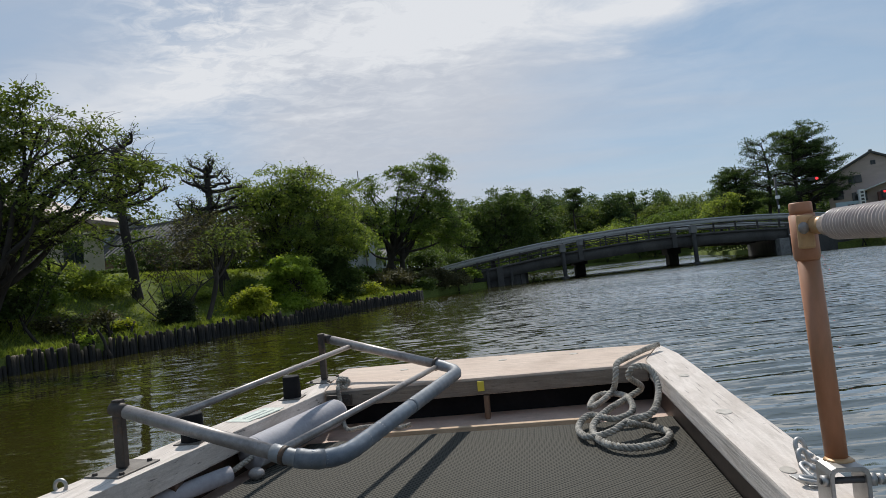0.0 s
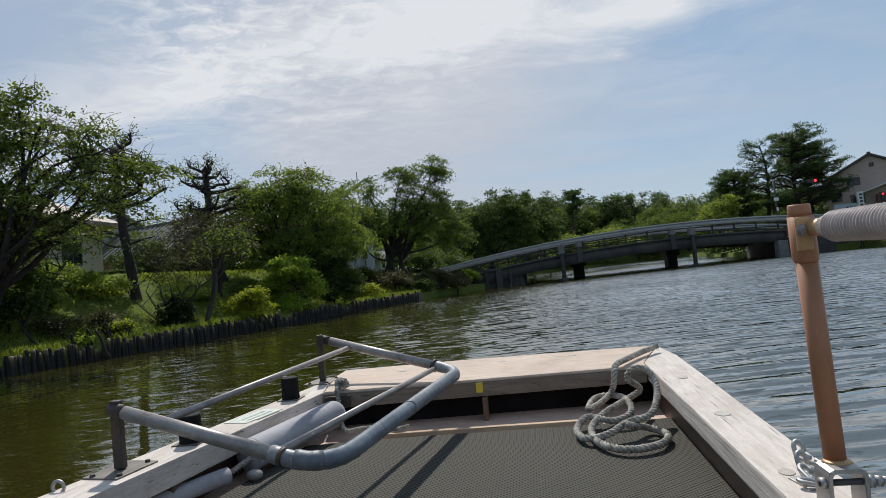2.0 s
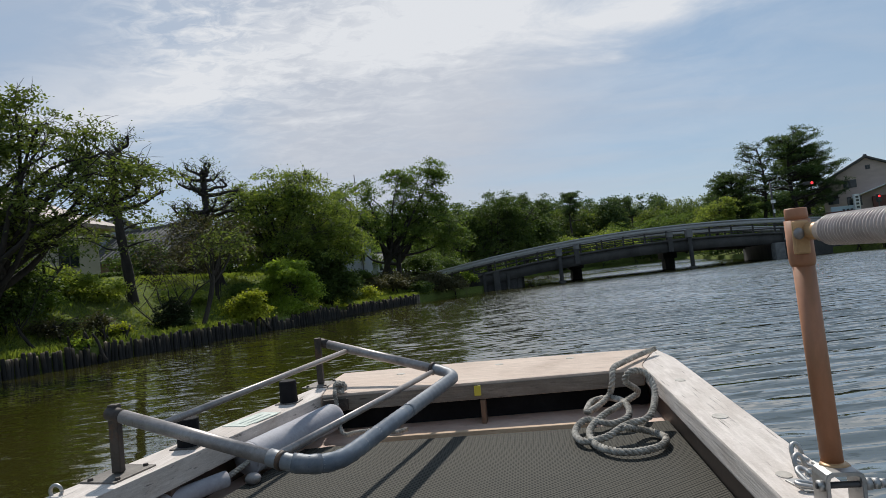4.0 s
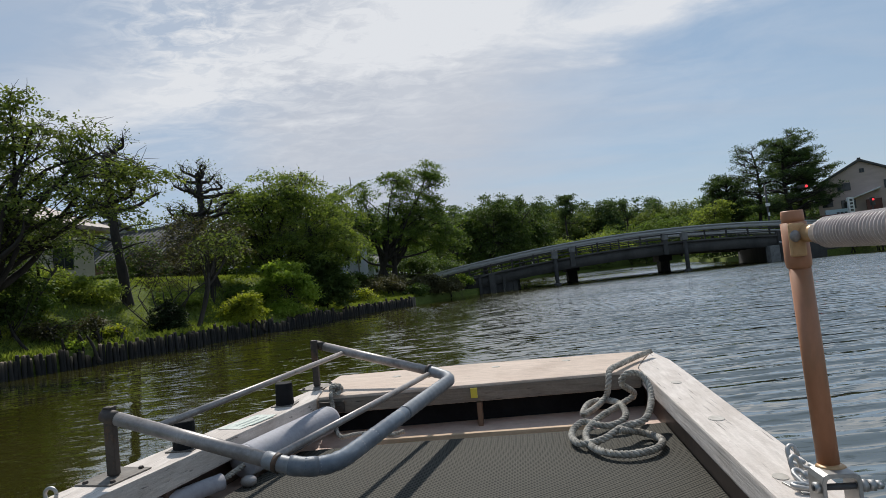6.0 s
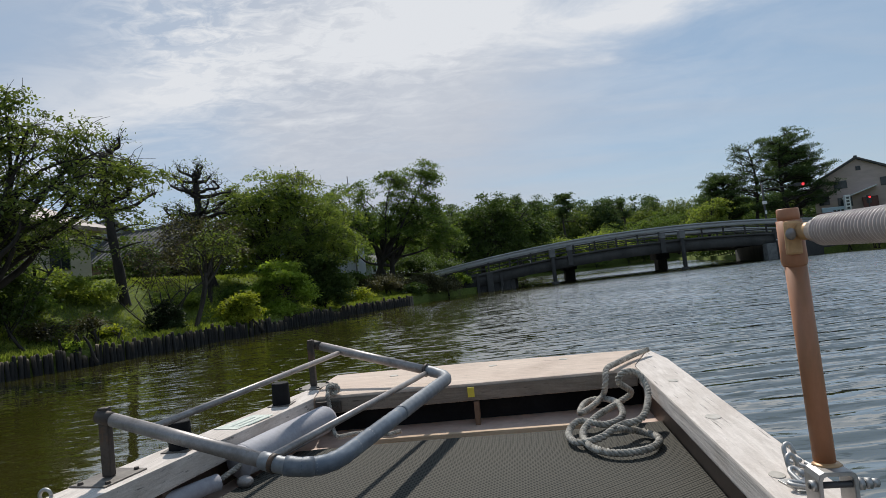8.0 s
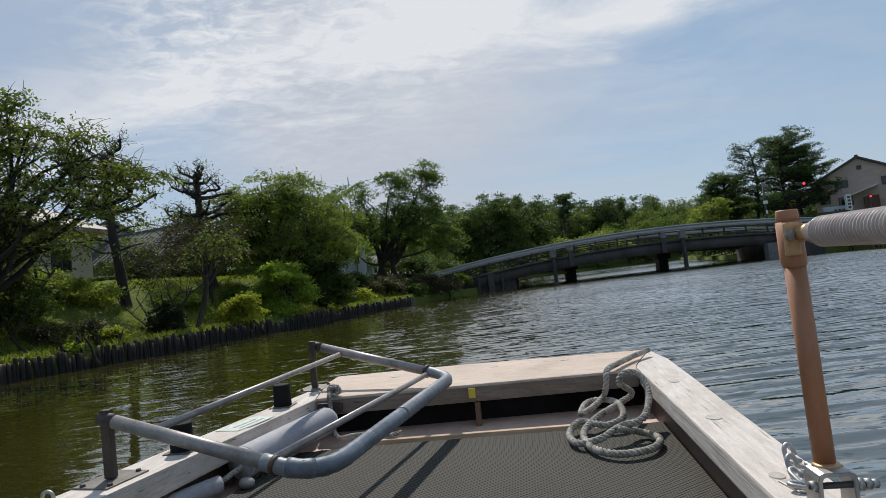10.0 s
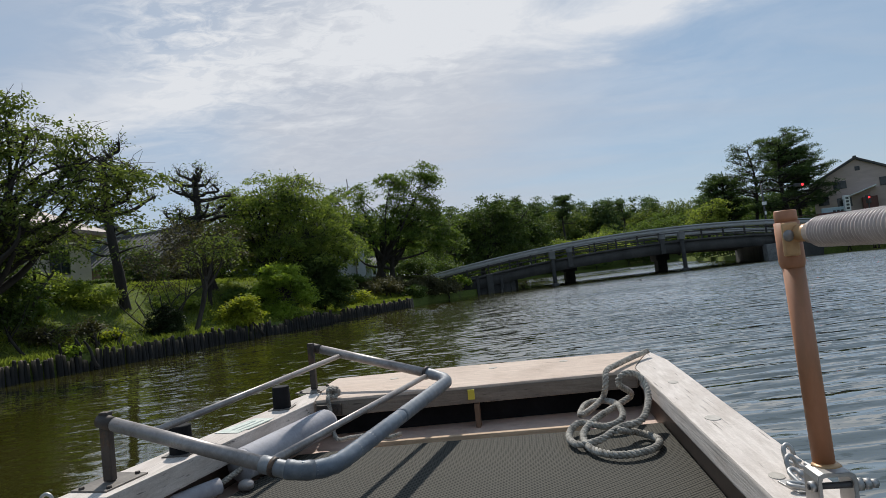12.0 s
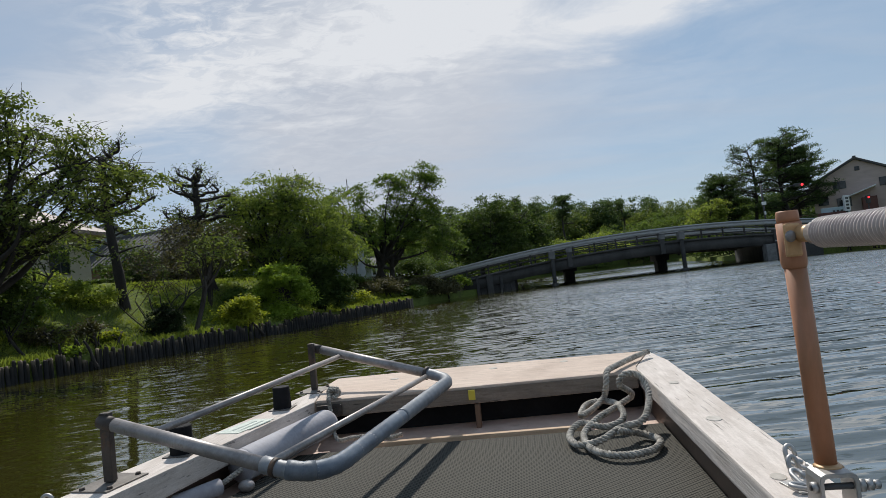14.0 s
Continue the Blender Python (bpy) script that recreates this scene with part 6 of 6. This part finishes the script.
house("house", -27.5, 48.5, 2.2, 8.0, 8.0, 4.4, 1.4, 75, BLUEWALL, SLATE, "grey metal-clad house behind the trees", [(0, 3.2, 1.4, 1.1)])
house("house", -10.2, 48.5, 2.2, 6.0, 8.0, 3.2, 1.2, 80, BLUEWALL, SLATE, "blue-grey metal shed behind the trees", [(0.5, 1.5, 1.2, 1.0)])
house("house", -9.5, 68.0, 1.8, 6.0, 6.0, 1.8, 0.9, 85, BLUEWALL, SLATE, "pale grey low building behind the trees", [(-1.5, 1.5, 1.3, 1.0), (1.5, 1.5, 1.3, 1.0)])


def street_things():
    g = thing("traffic_light", "dark traffic light pole with a red lamp at the bridge head", "traffic light", Matrix.Translation((28.6, 55.5, 1.75)))
    tube("pole", [(0, 0, -0.1), (0, 0, 4.6)], 0.08, DARKMETAL, g, 10)
    tube("arm", [(0, 0, 4.0), (1.6, 0, 4.16), (3.1, 0, 4.2)], 0.04, DARKMETAL, g, 8)
    head = part("signal_head", boxm((2.85, -0.14, 4.03), (3.68, 0.10, 4.33), 0.05), DARKMETAL, g)
    bm = bmesh.new()
    bmesh.ops.create_cone(bm, segments=18, radius1=0.11, radius2=0.11, depth=0.03, cap_ends=True, matrix=pose(3.50, -0.16, 4.18, 90))
    part("lamp", bm, REDLAMP, head, "lit red lamp")
    part("sign_plate", boxm((-0.20, -0.13, 2.80), (0.20, -0.09, 3.08), 0.01), WHITE, g, "small white sign plate")
    part("sign_plate", boxm((-0.07, -0.13, 1.95), (0.09, -0.09, 2.25), 0.01), WHITE, g, "small white sign plate")
    p = thing("signal_lamp", "small red pedestrian light on a post", "traffic light", Matrix.Translation((37.0, 54.5, 1.75)))
    tube("pole", [(0, 0, -0.1), (0, 0, 2.4)], 0.05, DARKMETAL, p, 8)
    hd = part("signal_head", boxm((-0.16, -0.14, 1.85), (0.16, 0.1, 2.55), 0.03), DARKMETAL, p)
    part("lamp", boxm((-0.075, -0.16, 2.28), (0.075, -0.142, 2.43), 0.02), REDLAMP, hd, "lit red lamp")
    s = thing("shop_sign", "pale blue shop sign board with unreadable lettering", "sign", Matrix.Translation((35.0, 58.0, 1.75)))
    part("board", boxm((0, -0.06, 1.2), (2.6, 0.06, 2.0), 0.02, pose(0, 0, 0)), SIGNBLUE, s)
    for k in range(4):
        part("bar", boxm((1.0 + 0.36 * k, -0.075, 1.35), (1.24 + 0.36 * k, -0.061, 1.72)), DARKMETAL, s)
    for px in (0.2, 2.4):
        tube("leg", [(px, 0, -0.1), (px, 0, 1.25)], 0.05, DARKMETAL, s, 8)
    w = thing("box_sign", "white upright box sign with unreadable lettering", "sign", Matrix.Translation((36.5, 57.0, 1.75)))
    part("board", boxm((0, -0.12, 1.5), (0.5, 0.12, 2.9), 0.02), WHITE, w)
    tube("leg", [(0.25, 0, -0.1), (0.25, 0, 1.55)], 0.05, DARKMETAL, w, 8)
    for k in range(4):
        part("bar", boxm((0.12, -0.135, 1.65 + 0.3 * k), (0.38, -0.121, 1.83 + 0.3 * k)), DARKMETAL, w)
    lone("garden_wall", boxm((31.5, 57.0, 1.6), (36.6, 57.25, 3.3), 0.02), REDBRICK, "low red-brown wall beside the road", "wall")
    f = thing("flagpole", "thin grey pole standing behind the trees", "pole", Matrix.Translation((-6.1, 48.0, 1.8)))
    tube("pole", [(0, 0, -0.1), (0, 0, 5.0), (0, 0, 7.9)], np.array([0.06, 0.05, 0.035]), GALV, f, 8)
    v = thing("road_sign", "red triangular road sign on a thin post", "sign", Matrix.Translation((-16.4, 18.6, 2.45)))
    tube("post", [(0, 0, -0.1), (0, 0, 2.2)], 0.03, GALV, v, 8)
    bm = bmesh.new()
    prism(bm, [(-0.35, 0.3), (0.35, 0.3), (0, -0.3)], 0, 0.03)
    bmesh.ops.transform(bm, matrix=pose(0, -0.04, 1.9, 90, 0, 0), verts=bm.verts)
    part("board", bm, REDSIGN, v)


street_things()

# ---- grass on the slope ----


def slope_grass():
    rng = np.random.default_rng(77)
    edge = resample(LEFT[2:11], 0.05)
    t = np.gradient(edge, axis=0)
    nor = np.stack([-t[:, 1], t[:, 0]], 1)
    nor /= np.linalg.norm(nor, axis=1)[:, None]
    n = 120000
    i = rng.integers(0, len(edge), n)
    d = rng.uniform(0.05, 1, n) ** 1.4 * 8.5
    p = edge[i] + nor[i] * d[:, None]
    keep = np.array([noise.noise((a * 0.5, b * 0.5, 1)) + rng.uniform(-0.35, 0.6) > -0.05 for a, b in p])
    p, d, i = p[keep], d[keep], i[keep]
    z = land_height(edge[i, 0], edge[i, 1], d) - 0.03
    base = np.c_[p, z]
    n = len(base)
    h = rng.uniform(0.06, 0.19, n) * (1 + 0.5 * (d < 0.5))
    a = rng.uniform(0, 2 * math.pi, n)
    w = np.stack([np.cos(a), np.sin(a), 0 * a], 1) * 0.013
    lean_ = rng.normal(size=(n, 3)) * (0.07, 0.07, 0)
    tip = base + np.c_[lean_[:, :2], h]
    mid = base + np.c_[lean_[:, :2] * 0.3, h * 0.55]
    v = np.stack([base - w, base + w, mid + w * 0.8, tip], 1).reshape(-1, 3)
    ob = new("grass", raw("grass", v, np.arange(4 * n).reshape(-1, 4), GRASS))
    tagged(ob, "rough green grass on the canal bank", "grass", kind="stuff")


slope_grass()

# ---- timber piles along the bank ----


def pile_wall():
    rng = np.random.default_rng(41)
    wall = thing("pile_wall", "row of dark weathered timber piles holding the bank", "retaining wall", kind="structure")
    shapes = []
    for k in range(6):
        r = rng.uniform(0.034, 0.056)
        a = np.arange(8) * math.pi / 4
        ring = np.stack([np.cos(a), np.sin(a)], 1) * r * rng.uniform(0.88, 1.1, (8, 1))
        top = rng.normal(0, 0.012, 8)
        v = np.vstack([np.c_[ring * 1.05, np.full(8, -1.1)], np.c_[ring, np.full(8, -0.05)], np.c_[ring * 0.85, top], [[0, 0, 0.004], [0, 0, -1.1]]])
        j = np.arange(8)
        k2 = (j + 1) % 8
        f = np.vstack([np.stack([j, k2, 8 + k2, 8 + j], 1), np.stack([8 + j, 8 + k2, 16 + k2, 16 + j], 1), np.stack([16 + j[::2], 16 + j[1::2], 16 + (j[1::2] + 1) % 8, np.full(4, 24)], 1)])
        shapes.append(raw("pile", v, f, PILE))
    line = resample([(-10.75, 10)] + [p for p in LEFT if 10 < p[1] < 38] + [(-2.2, 37.6)], 0.097)
    rest = []
    for i, (x, y) in enumerate(line):
        mesh = shapes[rng.integers(6)]
        sink = 0.16 if noise.noise((x * 0.6, y * 0.6, 5)) > 0.42 else 0.0
        m = pose(x + rng.normal(0, 0.015), y + rng.normal(0, 0.015), 0.45 + rng.normal(0, 0.055) - sink, rng.normal(0, 1.5), rng.normal(0, 1.5), rng.uniform(0, 360))
        if i < 290:
            ob = new("pile", mesh)
            ob.parent = wall
            ob.matrix_basis = m
        else:
            v = np.array([tuple(m @ q.co) for q in mesh.vertices])
            rest.append((v, np.array([list(f.vertices) for f in mesh.polygons])))
    far_piles = part("far_piles", raw("far_piles", *joined(rest), PILE_FAR), PILE_FAR, wall)
    tagged(far_piles, kind="stuff")


pile_wall()

# ---- sets of things of one kind ----
GROUPS = {"leafy_tree": "leafy trees along the canal", "pine_tree": "pines by the bridge", "pollarded_tree": "pollarded trees on the bank", "shrub": "shrubs along the bank",
          "undergrowth": "undergrowth along the water", "fender": "fenders inside the gunwale", "house": "houses behind the trees"}
for ob in list(scene.collection.all_objects):
    kind_name = ob.name.split(".")[0]
    if ob.parent is None and kind_name in GROUPS:
        tagged(ob, group=GROUPS[kind_name])
